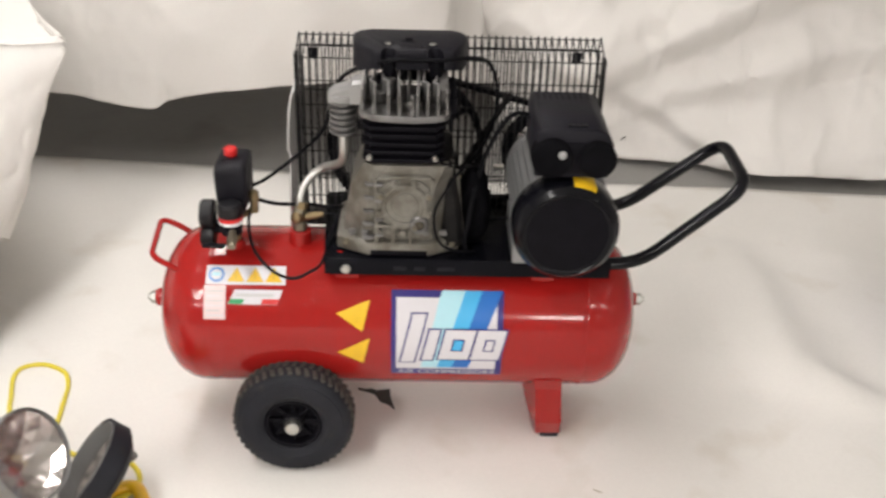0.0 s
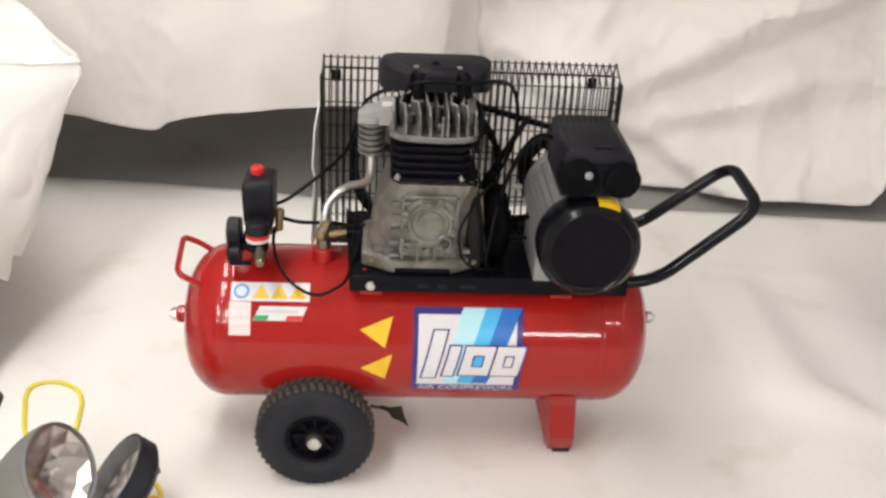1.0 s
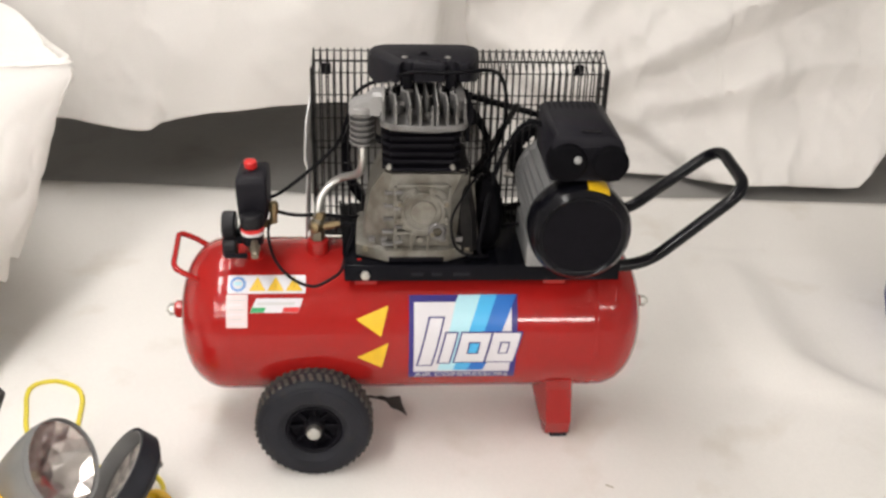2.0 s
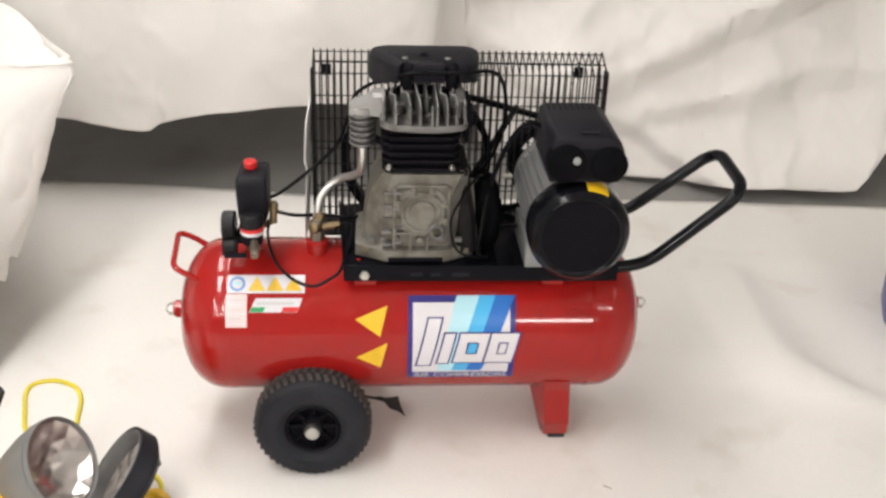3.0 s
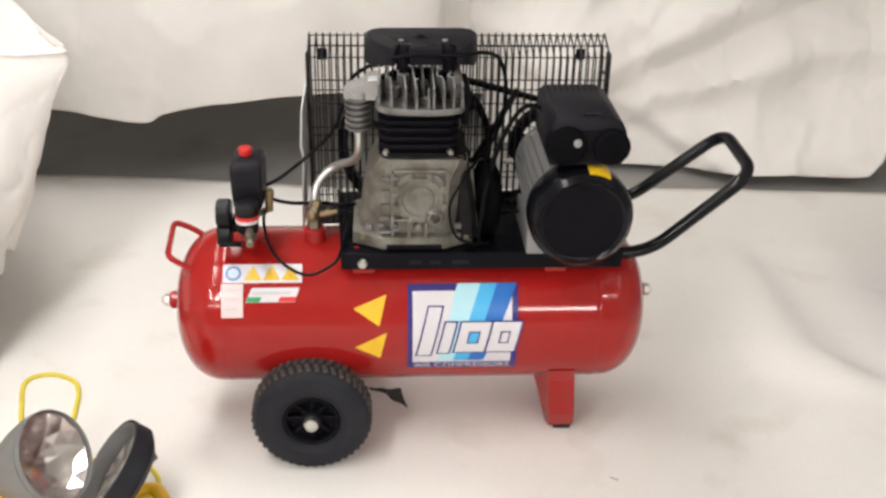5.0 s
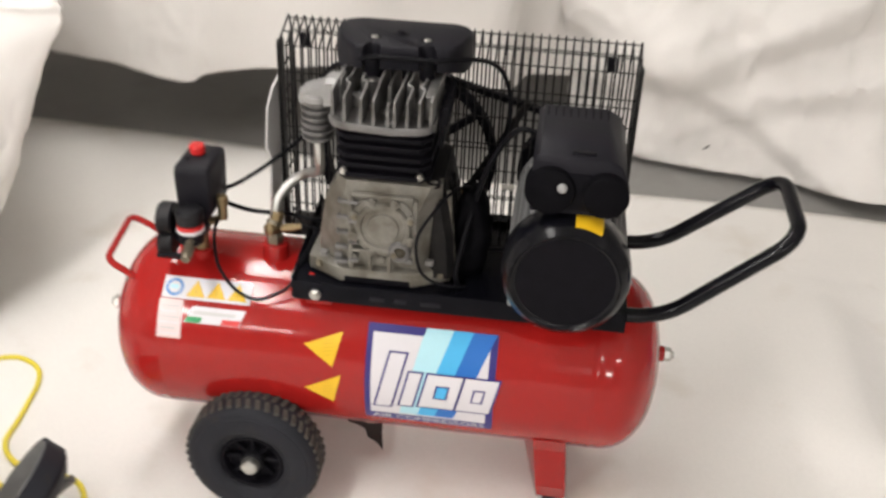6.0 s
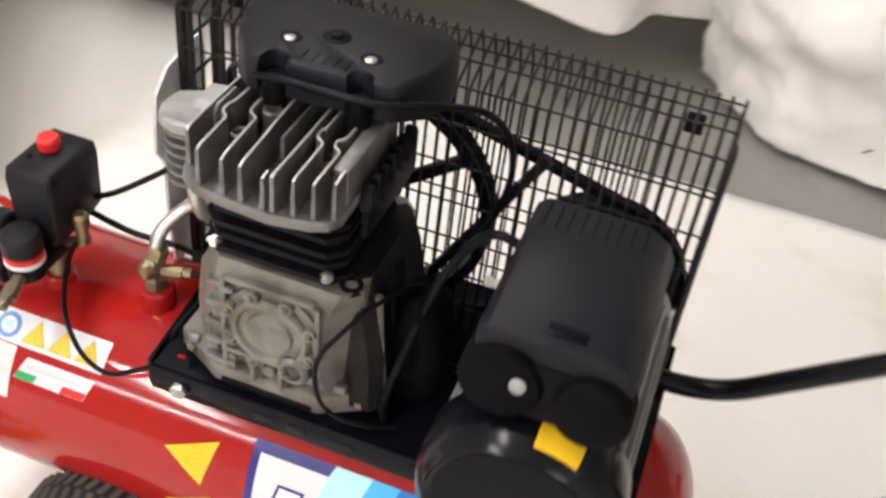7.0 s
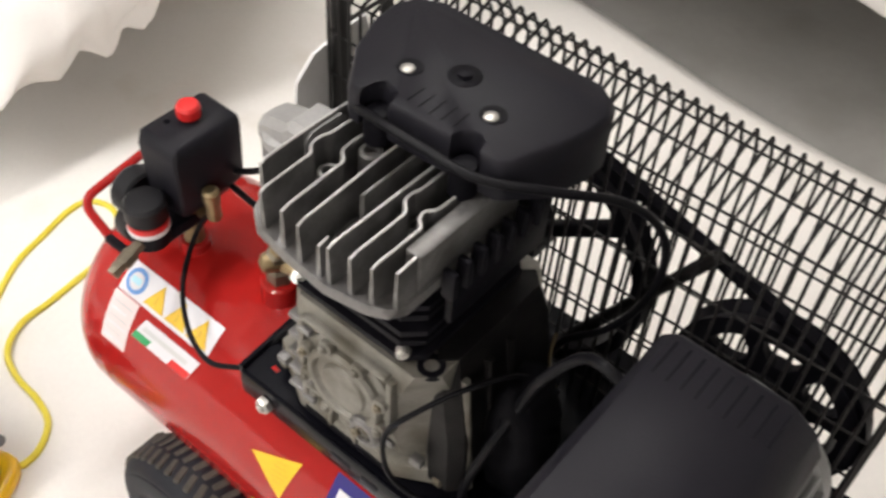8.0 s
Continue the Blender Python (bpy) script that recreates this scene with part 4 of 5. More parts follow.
for x in (-0.092, -0.0145):
    bm = lathe(bmesh.new(), [(0.0105, 0.732), (0.0105, 0.755), (0.009, 0.758), (0.004, 0.7585), (0, 0.7585)], (x, -0.052, 0), (0, 0, 1), 24)
    part("clip_post", bm, DEEPBLACK, filt)

# ---- flywheel, belt, motor pulley ----
FY = 0.105
FC, FR = (-0.062, 0.54), 0.142
fly = part("flywheel", lathe(bmesh.new(), [(0.016, -0.03), (0.032, -0.02), (0.032, 0.02), (0.016, 0.026), (0.0, 0.026)], (FC[0], FY, FC[1]), (0, -1, 0), 32), IRON, comp, "black cast flywheel hub behind the pump")


def ringmesh(c, prof, seg):
    bm = bmesh.new()
    q = Matrix.Translation(c) @ turned((0, -1, 0))
    rings = [[bm.verts.new(q @ Vector((r * math.cos(2 * math.pi * k / seg), r * math.sin(2 * math.pi * k / seg), h))) for k in range(seg)] for r, h in prof]
    for a, b in zip(rings, rings[1:] + rings[:1]):
        for k in range(seg):
            bm.faces.new((a[k], a[(k + 1) % seg], b[(k + 1) % seg], b[k]))
    return bm


part("rim", ringmesh((FC[0], FY, FC[1]), [(FR - 0.012, -0.011), (FR, -0.011), (FR - 0.004, 0), (FR, 0.011), (FR - 0.012, 0.011)], 64), IRON, fly)
for a in (0.62, 2.71, 4.81):
    q = Matrix.Translation((FC[0], FY, FC[1])) @ Matrix.Rotation(-a, 4, "Y")
    part("spoke", box(bmesh.new(), (0.028, -0.007, -0.0065), (FR - 0.009, 0.007, 0.0065), 0.003, 2, q), IRON, fly)
PC, PR = (0.197, 0.533), 0.08
pul = part("motor_pulley", ringmesh((PC[0], FY, PC[1]), [(PR - 0.0135, -0.012), (PR + 0.003, -0.013), (PR - 0.002, 0), (PR + 0.003, 0.013), (PR - 0.0135, 0.012)], 48), IRON, comp, "black motor pulley with oval holes")
part("hub", lathe(bmesh.new(), [(0.010, -0.03), (0.024, -0.02), (0.024, -0.006), (0.0355, -0.005), (0.0355, 0.005), (0.024, 0.006), (0.022, 0.014), (0.010, 0.018), (0, 0.018)], (PC[0], FY, PC[1]), (0, -1, 0), 36), IRON, pul)
for k in range(7):
    q = Matrix.Translation((PC[0], FY, PC[1])) @ Matrix.Rotation(-(1.12 + 2 * math.pi * k / 7), 4, "Y")
    secs = [[q @ Vector((x, h, g * w)) for g, h in ((-1, -0.005), (1, -0.005), (1, 0.005), (-1, 0.005))] for x, w in ((0.033, 0.0135), (0.039, 0.0085), (0.049, 0.0065), (0.060, 0.010), (0.0685, 0.019))]
    part("spoke", loft(bmesh.new(), secs), IRON, pul)
# Belt round both, with straight runs.
d = Vector((PC[0] - FC[0], PC[1] - FC[1]))
base, tilt = math.atan2(d.y, d.x), math.acos((FR - PR) / d.length)
line = [(FC[0] + (FR + 0.002) * math.cos(a), FY, FC[1] + (FR + 0.002) * math.sin(a)) for a in [base + tilt + (2 * math.pi - 2 * tilt) * k / 40 for k in range(41)]]
line += [(PC[0] + (PR + 0.002) * math.cos(a), FY, PC[1] + (PR + 0.002) * math.sin(a)) for a in [base - tilt + 2 * tilt * k / 20 for k in range(21)]]
bm = bmesh.new()
n = len(line)
rings = []
for k in range(n):
    t = (Vector(line[(k + 1) % n]) - Vector(line[k - 1])).normalized()
    o = t.cross(Vector((0, 1, 0)))
    c = Vector(line[k])
    if o.dot(c - Vector((0.05, FY, 0.54))) < 0:
        o = -o
    rings.append([bm.verts.new(c + o * a + Vector((0, b, 0))) for a, b in ((-0.006, -0.004), (0.004, -0.006), (0.004, 0.006), (-0.006, 0.004))])
for k in range(n):
    a, b = rings[k], rings[(k + 1) % n]
    for j in range(4):
        bm.faces.new((a[j], a[(j + 1) % 4], b[(j + 1) % 4], b[j]))
part("drive_belt", bm, DEEPBLACK, comp, "black rubber V-belt")

# ---- belt guard of bent wires ----
GX0, GX1, GF, GB, GT, GL = -0.258, 0.284, 0.067, 0.150, 0.744, 0.392
guard = part("belt_guard", box(bmesh.new(), (GX0 - 0.004, GF + 0.002, GL - 0.004), (GX1 + 0.004, GB - 0.002, GL), 0.001), WIRE, comp, "black welded wire belt guard")
NW = 44
wire = None
for k in range(NW):
    x = GX0 + (GX1 - GX0) * k / (NW - 1)
    if wire is None:
        bm = tube(bmesh.new(), rounded([(0, GF, GL), (0, GF, GT - 0.026), (0, GB - 0.016, GT), (0, GB, GT - 0.034), (0, GB, GL)], 0.003, 2), 0.00155, 6, smooth=False)
        wire = part("wire", bm, WIRE, guard)
        wire.matrix_basis = Matrix.Translation((x, 0, 0))
    else:
        again(wire, "wire", Matrix.Translation((x, 0, 0)))
bar = None
ROWS_Z = (0.675, 0.63, 0.585, 0.54, 0.495, 0.45, 0.405)
for y, z in [(GF + 0.003, z) for z in ROWS_Z] + [(GB - 0.003, z) for z in ROWS_Z[1::2]] + [(GF + 0.003, GT - 0.027), (GF + 0.03, GT - 0.014), (GB - 0.02, GT - 0.004), (GB - 0.006, GT - 0.027)]:
    if bar is None:
        bar = part("crossbar", rod(bmesh.new(), (GX0 - 0.002, 0, 0), (GX1 + 0.002, 0, 0), 0.0012, 8), WIRE, guard)
        bar.matrix_basis = Matrix.Translation((0, y, z))
    else:
        again(bar, "crossbar", Matrix.Translation((0, y, z)))
for x in (GX0 - 0.001, GX1 + 0.001):
    bm = box(bmesh.new(), (x - 0.0035, GF + 0.006, GL), (x + 0.0035, GF + 0.026, GT - 0.022), 0.0015)
    box(bm, (x - 0.0015, GB - 0.014, GL), (x + 0.0015, GB - 0.002, GT - 0.03), 0.0006)
    for z in ROWS_Z:
        box(bm, (x - 0.0015, GF + 0.004, z - 0.0018), (x + 0.0015, GB - 0.004, z + 0.0018), 0.0005)
    part("end_strip", bm, WIRE, guard)
part("stay_bar", rod(bmesh.new(), (0.015, 0.1, 0.45), (0.124, 0.098, 0.648), 0.006, 10), WIRE, guard)
for x in (-0.236, 0.245):
    part("fixing_clip", box(bmesh.new(), (x - 0.009, GB - 0.009, 0.69), (x + 0.009, GB - 0.004, 0.712), 0.002), IRON, guard)
bm = loft(bmesh.new(), [[(x, y0, z0), (x + 0.003, y0 + 0.001, z0), (x + 0.006, y1 + 0.001, z1), (x + 0.003, y1, z1)] for x, y0, z0, y1, z1 in
                        ((-0.268, 0.055, 0.655, 0.118, 0.668), (-0.272, 0.036, 0.630, 0.128, 0.640), (-0.276, 0.034, 0.56, 0.132, 0.57), (-0.273, 0.045, 0.54, 0.132, 0.55), (-0.277, 0.05, 0.46, 0.138, 0.47), (-0.28, 0.06, 0.385, 0.138, 0.385))])
part("side_sheet", bm, PLATEG, guard, "pale grey sheet on the guard's end")

# ---- motor ----
MX, MZ = 0.2, 0.53
body = part("motor", lathe(bmesh.new(), [(0.05, -0.17), (0.0765, -0.165), (0.0765, 0.03), (0.081, 0.032), (0.081, 0.045), (0.05, 0.055), (0.015, 0.058), (0.009, 0.06), (0.009, 0.11)], (MX, 0, MZ), (0, 1, 0), 48), MOTORALU, comp, "grey aluminium electric motor")
fin = None
for k in range(34):
    q = Matrix.Translation((MX, 0, MZ)) @ Matrix.Rotation(2 * math.pi * k / 34, 4, "Y")
    if fin is None:
        fin = part("cooling_fin", box(bmesh.new(), (0.073, -0.165, -0.0013), (0.0828, 0.03, 0.0013), 0.0004, 1), MOTORALU, body)
        fin.matrix_basis = q
    else:
        again(fin, "cooling_fin", q)
bm = lathe(bmesh.new(), [(0.083, -0.158), (0.0868, -0.165), (0.0875, -0.185), (0.087, -0.203), (0.082, -0.218), (0.0735, -0.2255), (0.0725, -0.2245), (0.0705, -0.222), (0.068, -0.2205), (0.0, -0.219)], (MX, 0, MZ), (0, 1, 0), 64)
cover = part("fan_cover", bm, GLOSS, body, "domed black fan cover")
bm = bmesh.new()
for k in range(13):
    ringr = 0.006 + k * 0.0046
    t = ringmesh((MX, -0.2198, MZ), [(ringr, 0.0), (ringr + 0.0016, 0.0), (ringr + 0.0016, 0.0009), (ringr, 0.0009)], 40)
    tmpm = bpy.data.meshes.new("ring")
    t.to_mesh(tmpm)
    t.free()
    bm.from_mesh(tmpm)
    bpy.data.meshes.remove(tmpm)
part("grille", bm, DEEPBLACK, body)
part("grille_back", lathe(bmesh.new(), [(0.0, 0.0), (0.0665, 0.0), (0.0665, 0.0008), (0.0, 0.0008)], (MX, -0.2202, MZ), (0, -1, 0), 48), DEEPBLACK, body)
for x in (MX - 0.055, MX + 0.055):
    part("motor_foot", box(bmesh.new(), (x - 0.022, -0.13, PZ), (x + 0.022, 0.02, MZ - 0.055), 0.004), MOTORALU, body)
# Sticker bent over the fan cover.
bm = bmesh.new()
g = [[bm.verts.new((MX + r * math.sin(a), y, MZ + r * math.cos(a))) for a in [0.06 + 0.44 * k / 8 for k in range(9)]] for y, r in ((-0.217, 0.0835), (-0.2125, 0.0856), (-0.205, 0.0876), (-0.196, 0.0884), (-0.185, 0.0888), (-0.172, 0.0886))]
for r0, r1 in zip(g, g[1:]):
    for k in range(8):
        bm.faces.new((r0[k], r0[k + 1], r1[k + 1], r1[k]))
part("yellow_sticker", bm, YELLOW, body, "small yellow sticker", sharp=80)

# Terminal box with a capacitor housing on top.
BX0, BX1, BY0, BY1, BZ0, BZ1 = 0.143, 0.264, -0.198, -0.028, 0.622, 0.702
sec = lambda y, g: [(BX0 + g, y, BZ0), (BX1 - 0.004 - g, y, BZ0), (BX1 - g, y, BZ0 + 0.02), (BX1 - g, y, BZ1 - 0.026 - g), (BX1 - 0.008 - g, y, BZ1 - 0.01 - g), (BX1 - 0.026 - g, y, BZ1 - g), (BX0 + 0.008 + g, y, BZ1 - g), (BX0 + g, y, BZ1 - 0.008 - g)]
bm = loft(bmesh.new(), [sec(BY0, 0.003), sec(BY0 + 0.004, 0), sec(BY1 - 0.006, 0), sec(BY1, 0.004)])
tb = part("terminal_box", bm, GRAIN, comp, "grained black plastic terminal box on the motor", sharp=45)
for x, z, r, y in ((BX1 - 0.025, 0.655, 0.030, BY0 - 0.017), (BX0 + 0.025, 0.655, 0.033, BY0 - 0.012)):
    bm = lathe(bmesh.new(), [(r, 0.03), (r, 0.006), (r - 0.002, 0.002), (r - 0.006, 0), (0, -0.001)], (x, y, z), (0, 1, 0), 36)
    part("front_lobe", bm, MATTBLACK, tb)
part("front_web", box(bmesh.new(), (BX0 + 0.012, BY0 - 0.004, BZ0 + 0.006), (BX1 - 0.012, BY0 + 0.004, BZ0 + 0.058), 0.004), DEEPBLACK, tb)
bm = lathe(bmesh.new(), [(0.0068, 0), (0.0064, 0.002), (0.004, 0.0035), (0, 0.004)], (0.183, BY0 - 0.0125, 0.664), (0, -1, 0.35), 20)
part("screw", bm, MOTORALU, tb, "dull metal screw")
bm = lathe(bmesh.new(), [(0.003, 0), (0.0026, 0.002), (0, 0.0025)], (0.147, BY0 - 0.004, 0.667), (0, -1, 0), 12)
part("screw", bm, STEEL, tb)
part("notch", box(bmesh.new(), (0.192, BY0 + 0.008, BZ1 - 0.001), (0.222, BY0 + 0.022, BZ1 + 0.0012), 0.001), PAINT, tb)
# Dark strips on the lid carry the shade of its grooves as colour.
for k in range(9):
    x = 0.156 + k * 0.0102
    part("groove", box(bmesh.new(), (x - 0.0011, BY1 - 0.042, BZ1 - 0.002), (x + 0.0011, BY1 - 0.010, BZ1 + 0.0003), 0.0003, 1), IRON, tb)

# ---- pulling handle ----
arm = [(0.24, -0.095, 0.405), (0.35, -0.095, 0.408), (0.521, -0.09, 0.560), (0.520, 0.085, 0.568), (0.345, 0.085, 0.428), (0.24, 0.085, 0.425)]
part("pull_handle", tube(bmesh.new(), rounded(arm, 0.045, 8), 0.0115, 16, smooth=False), GLOSS, comp, "bent black steel tube pulling handle")

# ---- pressure switch, regulator, gauge ----
bm = loft(bmesh.new(), [rect(-0.380, -0.350, -0.05, 0.012, 0.464, 0.004), rect(-0.390, -0.338, -0.058, 0.022, 0.486, 0.003), rect(-0.392, -0.337, -0.060, 0.024, 0.548, 0.003), rect(-0.391, -0.338, -0.057, 0.023, 0.560, 0.003), rect(-0.388, -0.341, -0.053, 0.020, 0.5635, 0.003)])
sw = part("pressure_switch", bm, GRAIN, comp, "black pressure switch box with a red knob", sharp=40)
part("knob", lathe(bmesh.new(), [(0.007, 0), (0.007, 0.004), (0.0115, 0.005), (0.012, 0.015), (0.010, 0.0185), (0, 0.0195)], (-0.368, -0.013, 0.5615), (0, 0, 1), 24), KNOB, sw, "red plastic knob")
# Black disc laid on top; the dark of a screw hole as colour.
part("screw_hole", lathe(bmesh.new(), [(0.0032, 0), (0.0032, 0.0008), (0, 0.0008)], (-0.378, -0.032, 0.5632), (0, 0, 1), 14), PAINT, sw)
bm = lathe(bmesh.new(), [(0.011, 0.395), (0.011, 0.44), (0.015, 0.442), (0.015, 0.468)], (-0.368, -0.03, 0), (0, 0, 1), 20)
man = part("manifold", bm, BRASS, comp, "tarnished brass manifold under the pressure switch")
part("manifold_arm", box(bmesh.new(), (-0.395, -0.075, 0.442), (-0.352, -0.02, 0.458), 0.004), IRON, man)
bm = lathe(bmesh.new(), [(0.0075, 0), (0.0075, 0.025), (0.009, 0.026), (0.009, 0.038), (0.006, 0.042)], (-0.331, -0.028, 0.464), (0.05, -0.05, 1), 12)
part("safety_valve", bm, BRASS, man, "small brass valve")
rod(bmb := bmesh.new(), (-0.352, -0.028, 0.456), (-0.326, -0.028, 0.47), 0.006, 10)
part("valve_stem", bmb, BRASS, man)
RG, RZ = (-0.363, -0.083), 0.017
bm = lathe(bmesh.new(), [(0.014, 0.43), (0.019, 0.435), (0.019, 0.452), (0.0165, 0.455)], (*RG, RZ), (0, 0, 1), 24)
reg = part("regulator", bm, IRON, comp, "air regulator with black knob, red and white rings")
part("white_ring", lathe(bmesh.new(), [(0.02, 0.4525), (0.021, 0.454), (0.021, 0.458), (0.02, 0.459)], (*RG, RZ), (0, 0, 1), 28), WHITEP, reg)
part("red_ring", lathe(bmesh.new(), [(0.0205, 0.459), (0.0205, 0.4655), (0.018, 0.466)], (*RG, RZ), (0, 0, 1), 28), KNOB, reg)
bm = lathe(bmesh.new(), [(0.0185, 0.466), (0.021, 0.468), (0.021, 0.486), (0.018, 0.49), (0, 0.491)], (*RG, RZ), (0, 0, 1), 28)
part("knob", bm, BLACK, reg)
bm = rod(bmesh.new(), (RG[0] + 0.004, RG[1] - 0.014, 0.444 + RZ), (RG[0] + 0.008, RG[1] - 0.05, 0.437 + RZ), 0.0065, 8)
rod(bm, (RG[0] + 0.006, RG[1] - 0.028, 0.441 + RZ), (RG[0] + 0.0075, RG[1] - 0.042, 0.437 + RZ), 0.0085, 8)
part("outlet_cock", bm, DULL, reg, "brass and steel outlet")
bm = rod(bmesh.new(), (RG[0] + 0.0075, RG[1] - 0.043, 0.4375 + RZ), (RG[0] + 0.0085, RG[1] - 0.055, 0.4335 + RZ), 0.007, 6)
part("outlet_nut", bm, DULL, reg)
for y, z, r in ((-0.062, 0.475, 0.026), (-0.07, 0.437, 0.021)):
    g_ = part("pressure_gauge", lathe(bmesh.new(), [(r * 0.9, 0), (r, 0.003), (r, 0.02), (r * 0.9, 0.024), (r * 0.86, 0.0225), (0, 0.0225)], (-0.394, y, z), (-1, 0, 0), 32), BLACK, comp, "small round black pressure gauge")
    part("dial", lathe(bmesh.new(), [(r * 0.84, 0), (0, 0.0004)], (-0.4167, y, z), (-1, 0, 0), 28), WHITEP, g_)
part("side_lever", box(bmesh.new(), (-0.412, -0.108, 0.43), (-0.372, -0.098, 0.438), 0.003, 2), IRON, reg)

# ---- cables and small tube ----
CAB = [("unloader_tube", 0.0028, [(-0.335, -0.026, 0.47), (-0.34, -0.045, 0.45), (-0.33, -0.075, 0.42), (-0.312, -0.095, 0.40), (-0.285, -0.11, 0.384), (-0.255, -0.115, 0.378), (-0.228, -0.108, 0.387), (-0.207, -0.098, 0.401), (-0.196, -0.07, 0.43), (-0.186, -0.03, 0.447), (-0.19, -0.012, 0.452), (-0.212, -0.012, 0.453)]),
       ("switch_cable", 0.0035, [(-0.345, 0.008, 0.495), (-0.315, 0.02, 0.505), (-0.26, 0.05, 0.54), (-0.215, 0.055, 0.585), (-0.195, 0.05, 0.64), (-0.18, 0.03, 0.69), (-0.15, 0.0, 0.722), (-0.126, -0.03, 0.735), (-0.115, -0.052, 0.750), (-0.08, -0.064, 0.762), (-0.04, -0.064, 0.762), (0.005, -0.061, 0.762), (0.046, -0.032, 0.757), (0.075, 0.012, 0.735), (0.092, 0.046, 0.695), (0.098, 0.06, 0.645), (0.088, 0.06, 0.59), (0.066, 0.057, 0.545), (0.035, 0.045, 0.51), (0.03, 0.02, 0.46), (0.06, -0.0, 0.44), (0.12, -0.03, 0.46)]),
       ("lower_cable", 0.0036, [(-0.35, 0.006, 0.478), (-0.30, 0.012, 0.46), (-0.24, 0.015, 0.458), (-0.19, 0.01, 0.455), (-0.17, 0.055, 0.44)]),
       ("motor_cable", 0.0043, [(0.15, -0.07, 0.670), (0.122, -0.068, 0.676), (0.1, -0.058, 0.651), (0.078, -0.062, 0.608), (0.064, -0.058, 0.558), (0.057, -0.064, 0.528), (0.049, -0.08, 0.488), (0.042, -0.088, 0.445), (0.046, -0.09, 0.426)]),
       ("sensor_wire", 0.0024, [(0.07, -0.01, 0.53), (0.05, -0.04, 0.565), (0.03, -0.085, 0.575), (0.005, -0.118, 0.552), (-0.012, -0.128, 0.518), (-0.008, -0.130, 0.475), (0.008, -0.124, 0.45), (0.035, -0.112, 0.436), (0.06, -0.095, 0.428)])]
for nm, r, pts in CAB:
    part(nm, tube(bmesh.new(), pts, r, 10), CABLE, comp, "black sheathed cable" if r > 0.003 else "thin black tube")
part("earth_wire", tube(bmesh.new(), [(0.03, 0.045, 0.52), (0.036, 0.03, 0.512), (0.044, 0.022, 0.498), (0.05, 0.026, 0.48)], 0.0014, 8), BRASS, comp, "thin yellow earth wire")
# Black bag-like body put in the gap between pump and motor.
bm = loft(bmesh.new(), [rect(0.058 - w, 0.058 + w, -0.062, -0.02 + 0.3 * w, PZ + 0.002 + 0.0125 * k, 0.010) for k, w in enumerate((0.016, 0.02, 0.024, 0.027, 0.029, 0.030, 0.029, 0.027, 0.024, 0.020, 0.016, 0.013))])
bmesh.ops.subdivide_edges(bm, edges=[e for e in bm.edges if e.calc_length() > 0.03], cuts=4, use_grid_fill=True)
for v in bm.verts:
    v.co += Vector((noise.noise(v.co * 45), noise.noise(v.co * 45 + Vector((5, 0, 0))), 0)) * 0.007
part("cable_boot", bm, MATTBLACK, comp, "black bag-like body in the gap between pump and motor", sharp=75)
for x, y, z in ((0.1, 0.035, 0.53), (0.109, 0.035, 0.53)):
    bm = bmesh.new()
    hexbolt(bm, (x, y, z), (0, -0.7, 0.7), 0.006, 0.006)
    part("bolt", bm, STEEL, comp)

# ---- work lamp with two round heads on a yellow stand ----
lampT = tagged(empty("work_lamp", (-0.654, -0.338, 0.0)), "twin round work lamp on yellow tubular stand with looped lead", "work lamp")
LM = Matrix.Translation((0.66, 0.34, 0.0))


def lpart(name, bm, material, parent, label=""):
    bmesh.ops.transform(bm, matrix=LM, verts=bm.verts)
    return part(name, bm, material, parent, label)


